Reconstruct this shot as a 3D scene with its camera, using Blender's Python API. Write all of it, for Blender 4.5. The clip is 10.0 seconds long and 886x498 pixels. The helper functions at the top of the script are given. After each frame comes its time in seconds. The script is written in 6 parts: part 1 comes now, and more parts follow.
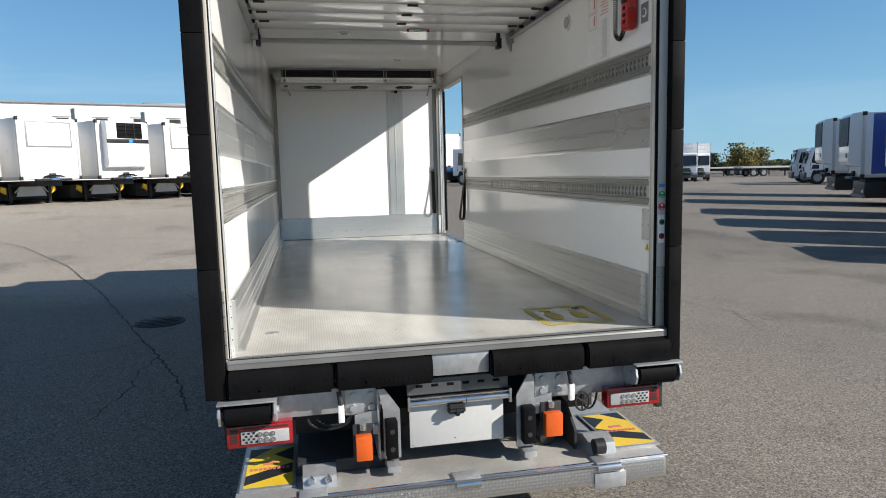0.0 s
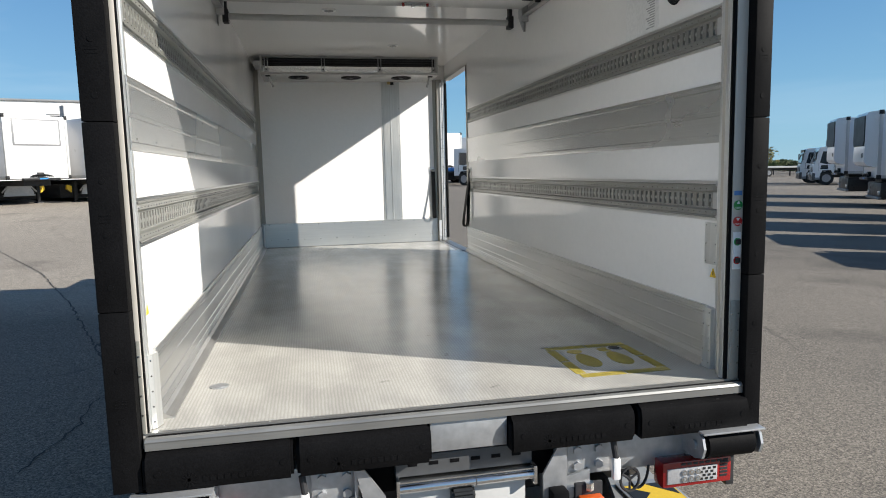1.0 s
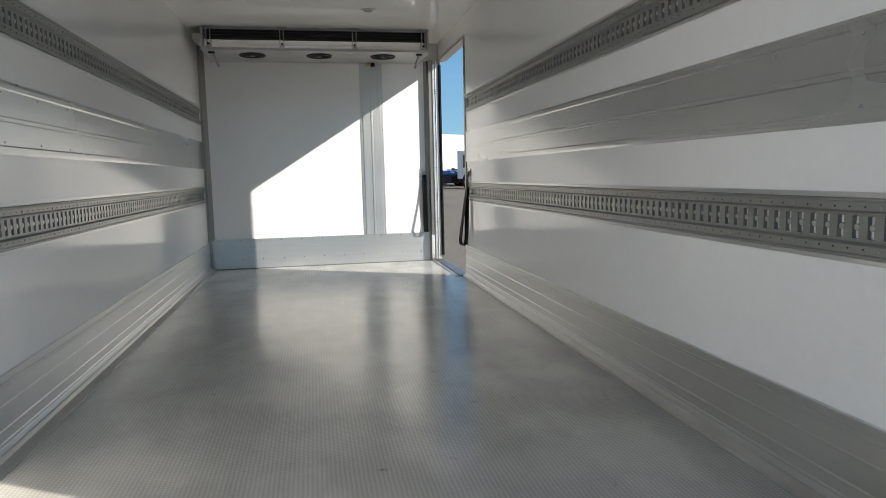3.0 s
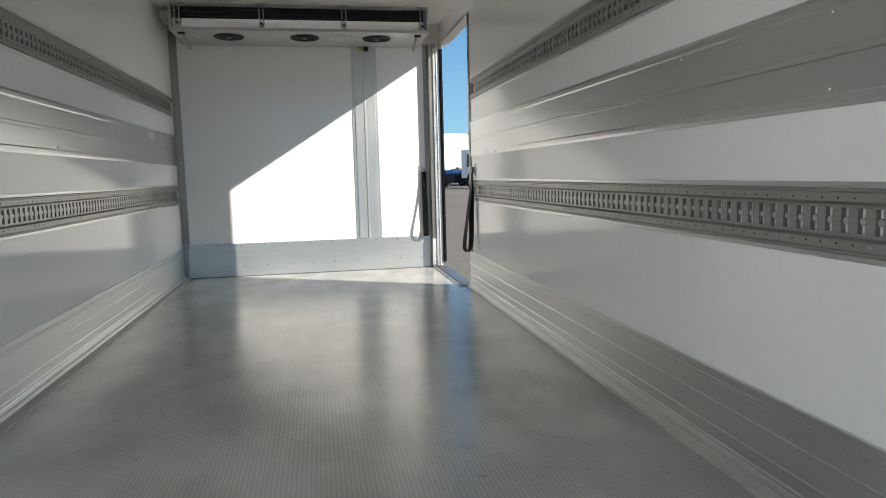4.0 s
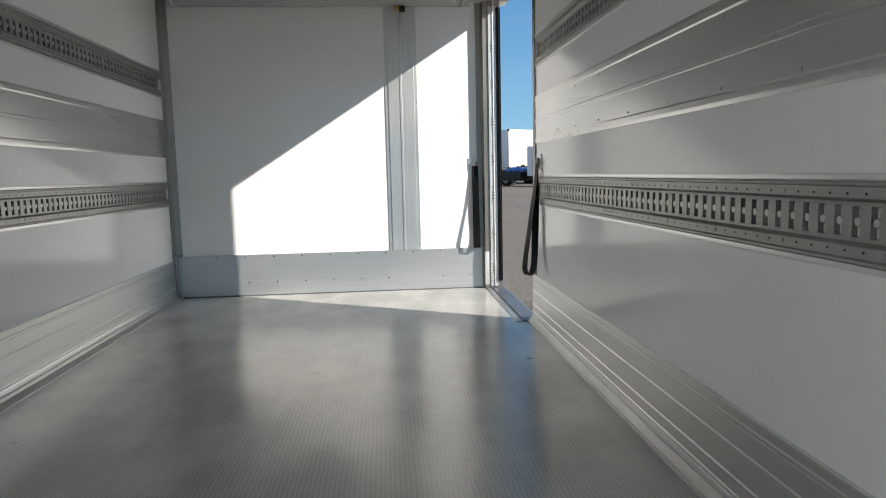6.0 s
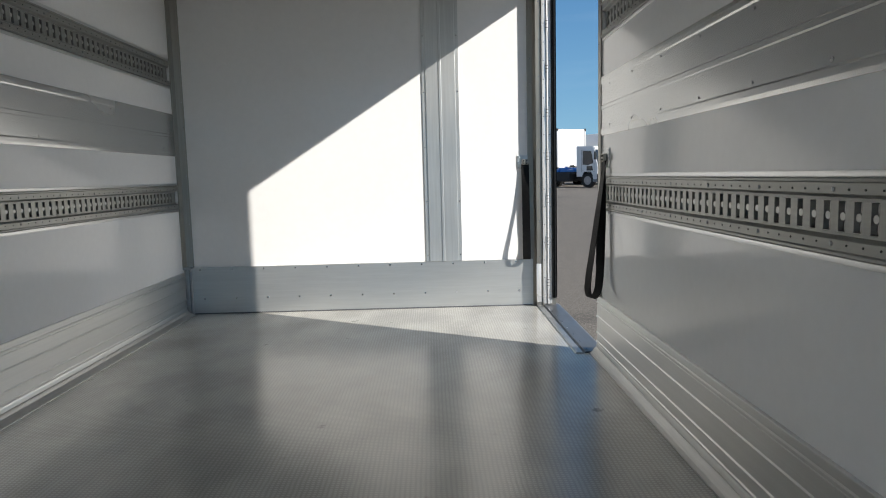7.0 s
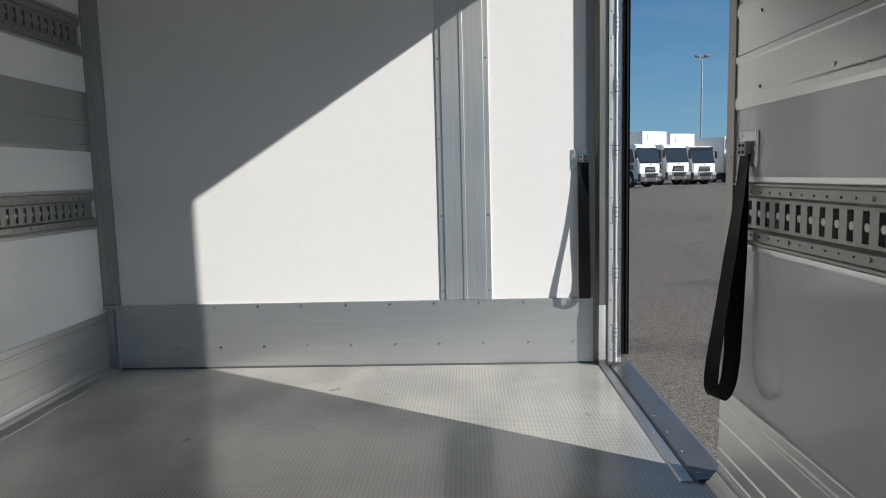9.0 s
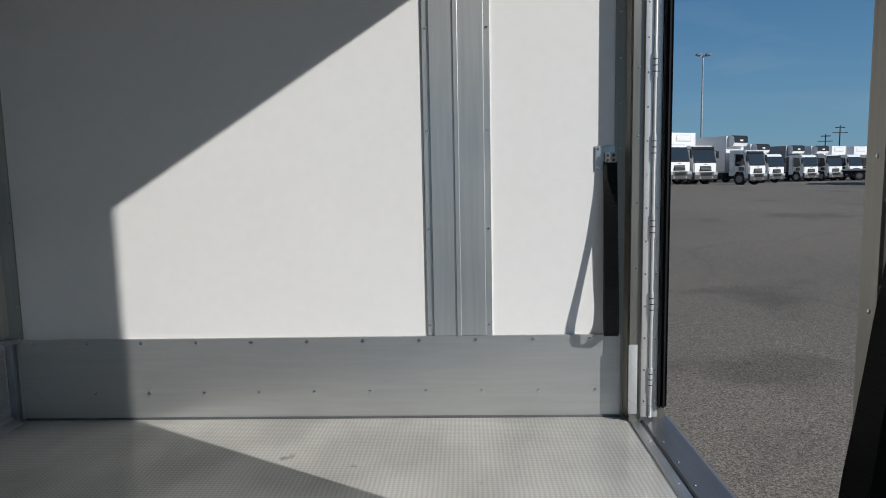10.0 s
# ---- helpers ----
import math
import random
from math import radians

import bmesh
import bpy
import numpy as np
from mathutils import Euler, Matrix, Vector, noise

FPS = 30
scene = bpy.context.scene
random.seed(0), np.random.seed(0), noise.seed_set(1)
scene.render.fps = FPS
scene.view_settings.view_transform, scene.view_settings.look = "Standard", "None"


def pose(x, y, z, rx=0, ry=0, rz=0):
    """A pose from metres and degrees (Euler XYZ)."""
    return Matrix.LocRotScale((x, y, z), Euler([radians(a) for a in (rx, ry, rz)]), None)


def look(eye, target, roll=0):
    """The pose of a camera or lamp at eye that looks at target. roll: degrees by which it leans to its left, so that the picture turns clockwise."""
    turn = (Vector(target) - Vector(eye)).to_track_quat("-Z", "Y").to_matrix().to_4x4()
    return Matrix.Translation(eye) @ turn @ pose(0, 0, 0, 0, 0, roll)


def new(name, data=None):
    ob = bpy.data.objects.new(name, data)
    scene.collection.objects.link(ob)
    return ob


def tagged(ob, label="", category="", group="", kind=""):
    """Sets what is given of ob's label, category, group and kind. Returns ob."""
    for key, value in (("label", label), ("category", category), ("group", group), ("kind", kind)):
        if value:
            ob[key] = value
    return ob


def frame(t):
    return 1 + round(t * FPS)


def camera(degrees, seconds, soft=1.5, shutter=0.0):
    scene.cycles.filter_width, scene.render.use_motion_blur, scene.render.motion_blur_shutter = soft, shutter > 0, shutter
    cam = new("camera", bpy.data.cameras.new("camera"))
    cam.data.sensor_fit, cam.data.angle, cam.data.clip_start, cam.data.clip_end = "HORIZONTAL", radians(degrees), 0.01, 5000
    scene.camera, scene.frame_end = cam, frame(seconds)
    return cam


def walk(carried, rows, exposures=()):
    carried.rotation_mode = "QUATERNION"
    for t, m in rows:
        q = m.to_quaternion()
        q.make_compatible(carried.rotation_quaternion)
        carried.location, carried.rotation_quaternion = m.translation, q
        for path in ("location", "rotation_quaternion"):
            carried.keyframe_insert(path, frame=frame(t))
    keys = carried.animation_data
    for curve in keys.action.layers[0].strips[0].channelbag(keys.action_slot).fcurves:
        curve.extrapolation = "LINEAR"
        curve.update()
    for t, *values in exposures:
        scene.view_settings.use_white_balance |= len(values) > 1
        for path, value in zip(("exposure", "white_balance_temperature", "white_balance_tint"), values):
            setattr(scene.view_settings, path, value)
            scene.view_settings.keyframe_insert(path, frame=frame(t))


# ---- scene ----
cam = camera(68.0, 10.0, soft=1.0)
EXPOSURE = [(0.0, 1.12, 6750, 10), (0.5, 1.15, 6750, 10), (1.0, 1.12, 6750, 10), (1.5, 1.03, 6800, 10), (2.0, 0.80, 6800, 10), (2.5, 0.98, 6800, 10), (4.0, 1.36, 6800, 10), (6.0, 1.2, 6700, 10), (7.5, 0.86, 6550, 10), (9.0, 0.54, 6450, 10), (10.0, 0.24, 6350, 10)]
PATH = [
    (0, (0.441, -3.537, 0.948), (0.835, -1.59, 0.713), -1.4),
    (0.5, (0.539, -3.061, 0.958), (0.932, -1.114, 0.723), -1.4),
    (1, (0.631, -2.581, 0.959), (1.023, -0.634, 0.723), -1.3),
    (1.5, (0.728, -2.095, 0.959), (1.117, -0.148, 0.723), -1.4),
    (2, (0.843, -1.687, 0.952), (1.229, 0.262, 0.718), -1.4),
    (2.5, (0.986, -1.29, 0.962), (1.367, 0.66, 0.734), -1.3),
    (4, (1.263, -0.182, 0.926), (1.629, 1.771, 0.699), -1.4),
    (4.5, (1.358, 0.175, 0.916), (1.698, 2.132, 0.688), -1.4),
    (5, (1.454, 0.52, 0.905), (1.762, 2.484, 0.678), -1.38),
    (5.5, (1.536, 0.857, 0.901), (1.792, 2.828, 0.674), -1.27),
    (6, (1.598, 1.197, 0.902), (1.769, 3.176, 0.673), -1.27),
    (7.5, (1.713, 2.21, 0.891), (1.702, 4.198, 0.672), -1.45),
    (8, (1.751, 2.542, 0.897), (1.719, 4.53, 0.68), -1.4),
    (8.5, (1.74, 2.849, 0.903), (1.688, 4.837, 0.686), -1.4),
    (9, (1.756, 3.186, 0.908), (1.681, 5.173, 0.686), -1.45),
    (9.5, (1.764, 3.506, 0.918), (1.69, 5.492, 0.692), -1.4),
    (10, (1.771, 3.859, 0.924), (1.702, 5.845, 0.696), -1.11),
]
walk(cam, [(t, look(eye, target, roll)) for t, eye, target, roll in PATH], EXPOSURE)

# ---- sizes of the refrigerated body ----
W, L, H = 2.48, 6.285, 2.36          # inside width, length, height; the loading floor is z = 0
T = 0.08                             # wall thickness
DOOR_Y, DOOR_Z = 5.04, 2.17           # side door: rear edge, top
GROUND = -1.15


def gz(x, y):
    """The yard is level round the lorry, rises gently ahead of it and falls a little to its right."""
    swell = 0.3 * math.exp(-((x - 13) / 12) ** 2) * (0.5 + 0.5 * math.tanh((y - 32) / 8))
    return GROUND + 0.99 * math.tanh(y / 25) * (1 - math.exp(-(y / 14.5) ** 2)) - 0.5 * math.tanh(x / 25) + swell


# ---- sky and sun ----
SUN_WAY = Vector((-1.0, 0.588, -0.639)).normalized()
world = bpy.data.worlds.new("sky")
scene.world = world
world.use_nodes = True
wn = world.node_tree
sky = wn.nodes.new("ShaderNodeTexSky")
sky.sky_type = "NISHITA"
sky.sun_disc = False
sky.sun_elevation = math.asin(-SUN_WAY.z)
sky.sun_rotation = math.atan2(-SUN_WAY.x, -SUN_WAY.y)
sky.altitude = 1800
sky.air_density, sky.dust_density, sky.ozone_density = 1.0, 0.0, 1.6
up = wn.nodes.new("ShaderNodeSeparateXYZ")
wn.links.new(wn.nodes.new("ShaderNodeTexCoord").outputs["Generated"], up.inputs[0])
haze = wn.nodes.new("ShaderNodeMapRange")
haze.inputs["From Max"].default_value = 0.7
haze.inputs["To Min"].default_value, haze.inputs["To Max"].default_value = 0.82, 0.05
wn.links.new(up.outputs[2], haze.inputs["Value"])
clear = wn.nodes.new("ShaderNodeMix")
clear.data_type = "RGBA"
wn.links.new(haze.outputs[0], clear.inputs["Factor"])
low = wn.nodes.new("ShaderNodeMapRange")
low.inputs["From Max"].default_value = 0.32
wn.links.new(up.outputs[2], low.inputs["Value"])
blue = wn.nodes.new("ShaderNodeMix")
blue.data_type = "RGBA"
blue.inputs["A"].default_value, blue.inputs["B"].default_value = (1.7, 4.1, 6.1, 1), (0.2, 2.1, 5.1, 1)
wn.links.new(low.outputs[0], blue.inputs["Factor"])
wn.links.new(blue.outputs["Result"], clear.inputs["B"])
wn.links.new(sky.outputs[0], clear.inputs["A"])
# thin streaks of high cloud
flat = wn.nodes.new("ShaderNodeMapping")
flat.inputs["Scale"].default_value = (1.0, 1.6, 6.0)
flat.inputs["Rotation"].default_value = (0.25, 0.1, 0.6)
wn.links.new(up.inputs[0].links[0].from_socket, flat.inputs[0])
veil = wn.nodes.new("ShaderNodeTexNoise")
veil.inputs["Scale"].default_value, veil.inputs["Detail"].default_value, veil.inputs["Distortion"].default_value = 2.2, 6, 0.6
wn.links.new(flat.outputs[0], veil.inputs["Vector"])
thin = wn.nodes.new("ShaderNodeMapRange")
for name, v in (("From Min", 0.48), ("From Max", 0.78), ("To Min", 0.0), ("To Max", 0.2)):
    thin.inputs[name].default_value = v
wn.links.new(veil.outputs[0], thin.inputs["Value"])
cirrus = wn.nodes.new("ShaderNodeMix")
cirrus.data_type = "RGBA"
cirrus.inputs["B"].default_value = (5.2, 6.6, 8.0, 1)
wn.links.new(thin.outputs[0], cirrus.inputs["Factor"])
wn.links.new(clear.outputs["Result"], cirrus.inputs["A"])
wn.links.new(cirrus.outputs["Result"], wn.nodes["Background"].inputs[0])
wn.nodes["Background"].inputs[1].default_value = 0.058
sun = new("sun", bpy.data.lights.new("sun", "SUN"))
sun.data.energy, sun.data.angle, sun.data.color = 3.6, radians(0.5), (1.0, 0.968, 0.915)
sun.matrix_world = look((20, -12, 14), Vector((20, -12, 14)) + SUN_WAY)


# ---- materials ----
def mat(name, rgb, rough=0.5, metal=0.0, grain=60.0, vary=0.06, stain=1.2, stain_by=0.06, bump=0.0, rough_vary=0.08, stretch=(1, 1, 1), random_by=0.0, coat=0.0):
    """Two scales of variation, grain and stains, on colour and roughness."""
    m = bpy.data.materials.new(name)
    m.use_nodes = True
    nt = m.node_tree
    b = nt.nodes["Principled BSDF"]
    co = nt.nodes.new("ShaderNodeTexCoord")
    mp = nt.nodes.new("ShaderNodeMapping")
    mp.inputs["Scale"].default_value = stretch
    nt.links.new(co.outputs["Object"], mp.inputs[0])
    fine = nt.nodes.new("ShaderNodeTexNoise")
    fine.inputs["Scale"].default_value, fine.inputs["Detail"].default_value = grain, 4
    wide = nt.nodes.new("ShaderNodeTexNoise")
    wide.inputs["Scale"].default_value, wide.inputs["Detail"].default_value = stain, 5
    nt.links.new(mp.outputs[0], fine.inputs["Vector"])
    nt.links.new(co.outputs["Object"], wide.inputs["Vector"])

    def remap(socket, low, high):
        r = nt.nodes.new("ShaderNodeMapRange")
        r.inputs["From Min"].default_value, r.inputs["From Max"].default_value = 0.3, 0.7
        r.inputs["To Min"].default_value, r.inputs["To Max"].default_value = low, high
        nt.links.new(socket, r.inputs["Value"])
        return r.outputs[0]

    def times(a, c):
        x = nt.nodes.new("ShaderNodeMath")
        x.operation = "MULTIPLY"
        nt.links.new(a, x.inputs[0])
        nt.links.new(c, x.inputs[1])
        return x.outputs[0]

    value = times(remap(fine.outputs[0], 1 - vary, 1 + vary), remap(wide.outputs[0], 1 - stain_by, 1 + stain_by))
    if random_by:
        info = nt.nodes.new("ShaderNodeObjectInfo")
        r = nt.nodes.new("ShaderNodeMapRange")
        r.inputs["To Min"].default_value, r.inputs["To Max"].default_value = 1 - random_by, 1 + random_by
        nt.links.new(info.outputs["Random"], r.inputs["Value"])
        value = times(value, r.outputs[0])
    tint = nt.nodes.new("ShaderNodeVectorMath")
    tint.operation = "SCALE"
    tint.inputs[0].default_value = rgb
    nt.links.new(value, tint.inputs["Scale"])
    nt.links.new(tint.outputs[0], b.inputs["Base Color"])
    nt.links.new(remap(wide.outputs[0], max(0.02, rough - rough_vary), min(1, rough + rough_vary)), b.inputs["Roughness"])
    b.inputs["Metallic"].default_value = metal
    b.inputs["Coat Weight"].default_value = coat
    if bump:
        bp = nt.nodes.new("ShaderNodeBump")
        bp.inputs["Strength"].default_value, bp.inputs["Distance"].default_value = bump, 0.004
        nt.links.new(fine.outputs[0], bp.inputs["Height"])
        nt.links.new(bp.outputs[0], b.inputs["Normal"])
    return m


def floor_material():
    """Aluminium sheet with a fine raised lozenge tread, dulled by use."""
    m = mat("tread_aluminium", (0.545, 0.531, 0.49), 0.25, 0.15, 300, 0.04, 1.6, 0.08, 0.0, 0.08)
    nt = m.node_tree
    b = nt.nodes["Principled BSDF"]
    co = nt.nodes.new("ShaderNodeTexCoord")
    sep = nt.nodes.new("ShaderNodeSeparateXYZ")
    nt.links.new(co.outputs["Object"], sep.inputs[0])

    def op(kind, a, c=None):
        x = nt.nodes.new("ShaderNodeMath")
        x.operation = kind
        for k, v in enumerate((a, c)):
            if v is None:
                continue
            if isinstance(v, float):
                x.inputs[k].default_value = v
            else:
                nt.links.new(v, x.inputs[k])
        return x.outputs[0]

    def noise(scale, stretch, detail):
        mp = nt.nodes.new("ShaderNodeMapping")
        mp.inputs["Scale"].default_value = stretch
        nt.links.new(co.outputs["Object"], mp.inputs[0])
        n = nt.nodes.new("ShaderNodeTexNoise")
        n.inputs["Scale"].default_value, n.inputs["Detail"].default_value = scale, detail
        nt.links.new(mp.outputs[0], n.inputs["Vector"])
        return n.outputs[0]

    def ramp(socket, a, c, lo, hi):
        r = nt.nodes.new("ShaderNodeMapRange")
        r.interpolation_type = "SMOOTHSTEP"
        for name, v in (("From Min", a), ("From Max", c), ("To Min", lo), ("To Max", hi)):
            r.inputs[name].default_value = v
        nt.links.new(socket, r.inputs["Value"])
        return r.outputs[0]

    # oval studs in staggered rows: two square lattices half a step apart
    px, py = 0.0148, 0.0125
    wander = noise(14.0, (1, 1, 1), 1)
    kx = op("ADD", op("MULTIPLY", sep.outputs[0], 2 * math.pi / px), op("MULTIPLY", wander, 2.5))
    ky = op("ADD", op("MULTIPLY", sep.outputs[1], 2 * math.pi / py), op("MULTIPLY", noise(11.0, (1, 1.3, 1), 1), 2.5))
    lattice = op("MULTIPLY", op("COSINE", op("MULTIPLY", kx, 0.5)), op("COSINE", op("MULTIPLY", ky, 0.5)))
    stud = ramp(op("ABSOLUTE", lattice), 0.32, 0.72, 0.0, 1.0)
    bp = nt.nodes.new("ShaderNodeBump")
    bp.inputs["Strength"].default_value, bp.inputs["Distance"].default_value = 0.26, 0.0005
    nt.links.new(stud, bp.inputs["Height"])
    nt.links.new(bp.outputs[0], b.inputs["Normal"])
    # relief shading of the studs put into the colour, gaps darker; rubbed streaks, dull patches and a few dark scuffs
    # on top
    old = b.inputs["Base Color"].links[0].from_socket
    drag = noise(2.5, (2.2, 0.35, 1), 5)
    spot = ramp(noise(9.0, (1, 1, 1), 3), 0.69, 0.78, 1.0, 0.55)
    patch = ramp(noise(3.2, (1, 0.7, 1), 6), 0.35, 0.65, 0.9, 1.08)
    tone = op("MULTIPLY", op("MULTIPLY", op("ADD", op("MULTIPLY", stud, 0.22), 0.88), patch), op("MULTIPLY", spot, op("ADD", op("MULTIPLY", drag, 0.24), 0.88)))
    sc = nt.nodes.new("ShaderNodeVectorMath")
    sc.operation = "SCALE"
    nt.links.new(old, sc.inputs[0])
    nt.links.new(tone, sc.inputs["Scale"])
    nt.links.new(sc.outputs[0], b.inputs["Base Color"])
    nt.links.new(op("ADD", op("MULTIPLY", drag, 0.14), op("MULTIPLY", patch, 0.13)), b.inputs["Roughness"])
    b.inputs["Specular IOR Level"].default_value = 0.40
    return m


def asphalt_material():
    m = mat("worn_asphalt", (0.154, 0.136, 0.113), 0.85, 0.0, 45, 0.45, 0.11, 0.16, 0.8, 0.05)
    nt = m.node_tree
    b = nt.nodes["Principled BSDF"]
    old = b.inputs["Base Color"].links[0].from_socket
    co = nt.nodes.new("ShaderNodeTexCoord")
    wob = nt.nodes.new("ShaderNodeTexNoise")
    wob.inputs["Scale"].default_value = 0.35
    nt.links.new(co.outputs["Object"], wob.inputs["Vector"])
    mixv = nt.nodes.new("ShaderNodeVectorMath")
    mixv.operation = "MULTIPLY_ADD"
    mixv.inputs[1].default_value = (2.4, 2.4, 0)
    nt.links.new(wob.outputs[1], mixv.inputs[0])
    nt.links.new(co.outputs["Object"], mixv.inputs[2])
    vor = nt.nodes.new("ShaderNodeTexVoronoi")
    vor.feature = "DISTANCE_TO_EDGE"
    vor.inputs["Scale"].default_value = 0.11
    nt.links.new(mixv.outputs[0], vor.inputs["Vector"])
    crack = nt.nodes.new("ShaderNodeMapRange")
    crack.inputs["From Min"].default_value, crack.inputs["From Max"].default_value = 0.0009, 0.0022
    crack.inputs["To Min"].default_value, crack.inputs["To Max"].default_value = 0.72, 1.0
    nt.links.new(vor.outputs["Distance"], crack.inputs["Value"])
    oil = nt.nodes.new("ShaderNodeTexNoise")
    oil.inputs["Scale"].default_value, oil.inputs["Detail"].default_value = 0.3, 5
    nt.links.new(co.outputs["Object"], oil.inputs["Vector"])
    patch = nt.nodes.new("ShaderNodeMapRange")
    patch.inputs["From Min"].default_value, patch.inputs["From Max"].default_value = 0.57, 0.65
    patch.inputs["To Min"].default_value, patch.inputs["To Max"].default_value = 1.0, 0.68
    nt.links.new(oil.outputs[0], patch.inputs["Value"])
    stone = nt.nodes.new("ShaderNodeTexVoronoi")
    stone.inputs["Scale"].default_value = 110
    nt.links.new(co.outputs["Object"], stone.inputs["Vector"])
    chip = nt.nodes.new("ShaderNodeSeparateColor")
    nt.links.new(stone.outputs["Color"], chip.inputs[0])
    grit = nt.nodes.new("ShaderNodeMapRange")
    grit.inputs["To Min"].default_value, grit.inputs["To Max"].default_value = 0.4, 1.6
    nt.links.new(chip.outputs[0], grit.inputs["Value"])
    mul0 = nt.nodes.new("ShaderNodeMath")
    mul0.operation = "MULTIPLY"
    nt.links.new(crack.outputs[0], mul0.inputs[0])
    nt.links.new(grit.outputs[0], mul0.inputs[1])
    mul = nt.nodes.new("ShaderNodeMath")
    mul.operation = "MULTIPLY"
    nt.links.new(mul0.outputs[0], mul.inputs[0])
    nt.links.new(patch.outputs[0], mul.inputs[1])
    # pale paving with an uneven edge; also brightens the sunlit ground past the lorry's shadow by colour
    across = nt.nodes.new("ShaderNodeSeparateXYZ")
    nt.links.new(mixv.outputs[0], across.inputs[0])
    sides = []
    for socket, lo, hi in ((0, 1.5, -0.5), (1, 8.7, 10.2)):
        ramp = nt.nodes.new("ShaderNodeMapRange")
        ramp.inputs["From Min"].default_value, ramp.inputs["From Max"].default_value = lo, hi
        nt.links.new(across.outputs[socket], ramp.inputs["Value"])
        sides.append(ramp.outputs[0])
    both = nt.nodes.new("ShaderNodeMath")
    both.operation = "MULTIPLY"
    nt.links.new(sides[0], both.inputs[0])
    nt.links.new(sides[1], both.inputs[1])
    pale = nt.nodes.new("ShaderNodeMath")
    pale.operation = "MULTIPLY_ADD"
    pale.inputs[1].default_value, pale.inputs[2].default_value = 0.8, 1.0
    nt.links.new(both.outputs[0], pale.inputs[0])
    mul2 = nt.nodes.new("ShaderNodeMath")
    mul2.operation = "MULTIPLY"
    nt.links.new(mul.outputs[0], mul2.inputs[0])
    nt.links.new(pale.outputs[0], mul2.inputs[1])
    sc = nt.nodes.new("ShaderNodeVectorMath")
    sc.operation = "SCALE"
    nt.links.new(old, sc.inputs[0])
    nt.links.new(mul2.outputs[0], sc.inputs["Scale"])
    nt.links.new(sc.outputs[0], b.inputs["Base Color"])
    return m


def glass_material(name, rgb, rough=0.05):
    m = mat(name, rgb, rough, 0.0, 40, 0.03, 2, 0.05, rough_vary=0.02)
    m.node_tree.nodes["Principled BSDF"].inputs["Specular IOR Level"].default_value = 0.8
    return m


GRP = mat("white_gelcoat", (0.925, 0.915, 0.90), 0.12, 0.0, 30, 0.012, 0.9, 0.02, 0.0, 0.04)
CEIL = mat("ceiling_gelcoat", (0.925, 0.915, 0.90), 0.06, 0.0, 30, 0.012, 0.9, 0.02, 0.0, 0.025)
ALU = mat("mill_aluminium", (0.70, 0.70, 0.69), 0.36, 1.0, 140, 0.025, 0.7, 0.04, 0.0, 0.025, (1, 0.004, 1))
STRIP_ALU = mat("polished_strip_aluminium", (0.86, 0.86, 0.84), 0.22, 0.85, 140, 0.03, 0.9, 0.05, 0.0, 0.04, (0.02, 1, 1))
BAND = mat("brushed_band_aluminium", (0.60, 0.60, 0.585), 0.26, 0.8, 140, 0.03, 0.7, 0.04, 0.0, 0.03, (1, 0.004, 1))
ALU_V = mat("mill_aluminium_upright", (0.68, 0.69, 0.68), 0.38, 0.75, 90, 0.06, 1.4, 0.08, 0.0, 0.08, (1, 1, 0.03))
RAIL = mat("galvanised_rail", (0.325, 0.325, 0.30), 0.36, 0.55, 120, 0.05, 2.0, 0.06, 0.0, 0.04, (1, 0.1, 1))
GALV = mat("galvanised_steel", (0.42, 0.43, 0.44), 0.42, 0.6, 25, 0.12, 3.0, 0.12, 0.15, 0.1)
BRIGHT = mat("bright_steel", (0.70, 0.70, 0.70), 0.22, 1.0, 80, 0.05, 3, 0.06)
SILL = mat("blue_grey_sill_metal", (0.15, 0.155, 0.165), 0.36, 0.4, 40, 0.08, 4, 0.1, 0.05, 0.08, (1, 0.1, 1))
JAMB = mat("dull_grey_profile", (0.34, 0.325, 0.29), 0.42, 0.75, 90, 0.08, 1.4, 0.1, 0.0, 0.08, (1, 1, 0.03))
CATCH = mat("zinc_catch", (0.50, 0.50, 0.48), 0.4, 0.65, 80, 0.05, 6, 0.1)
SCUFFED = mat("scuffed_aluminium", (0.52, 0.515, 0.50), 0.40, 0.8, 120, 0.06, 4, 0.10, 0.0, 0.08, (1, 0.05, 1))
THRESHOLD = mat("worn_bright_aluminium", (0.25, 0.25, 0.24), 0.38, 0.55, 90, 0.06, 3, 0.08, 0.0, 0.08, (0.05, 1, 1))
DECK = mat("stained_aluminium_deck", (0.40, 0.385, 0.355), 0.45, 0.4, 60, 0.08, 2.2, 0.22, 0.1, 0.1)
HINGE = mat("polished_hinge_steel", (0.74, 0.74, 0.73), 0.32, 0.4, 80, 0.05, 3, 0.06)
KICK = mat("smooth_galvanised", (0.60, 0.605, 0.595), 0.36, 0.75, 90, 0.04, 1.2, 0.06, 0.0, 0.06, (0.05, 1, 1))
STRAP_GLOSS = 0.2
FLOOR = floor_material()
RUBBER = mat("black_rubber", (0.0065, 0.0065, 0.007), 0.55, 0.0, 160, 0.3, 5, 0.2, 0.2, 0.1)
PLASTIC = mat("black_plastic", (0.02, 0.021, 0.022), 0.35, 0.0, 90, 0.15, 4, 0.12, 0.1)
CAST_IRON = mat("rough_cast_iron", (0.028, 0.027, 0.026), 0.85, 0.0, 60, 0.5, 6, 0.25, 0.5)
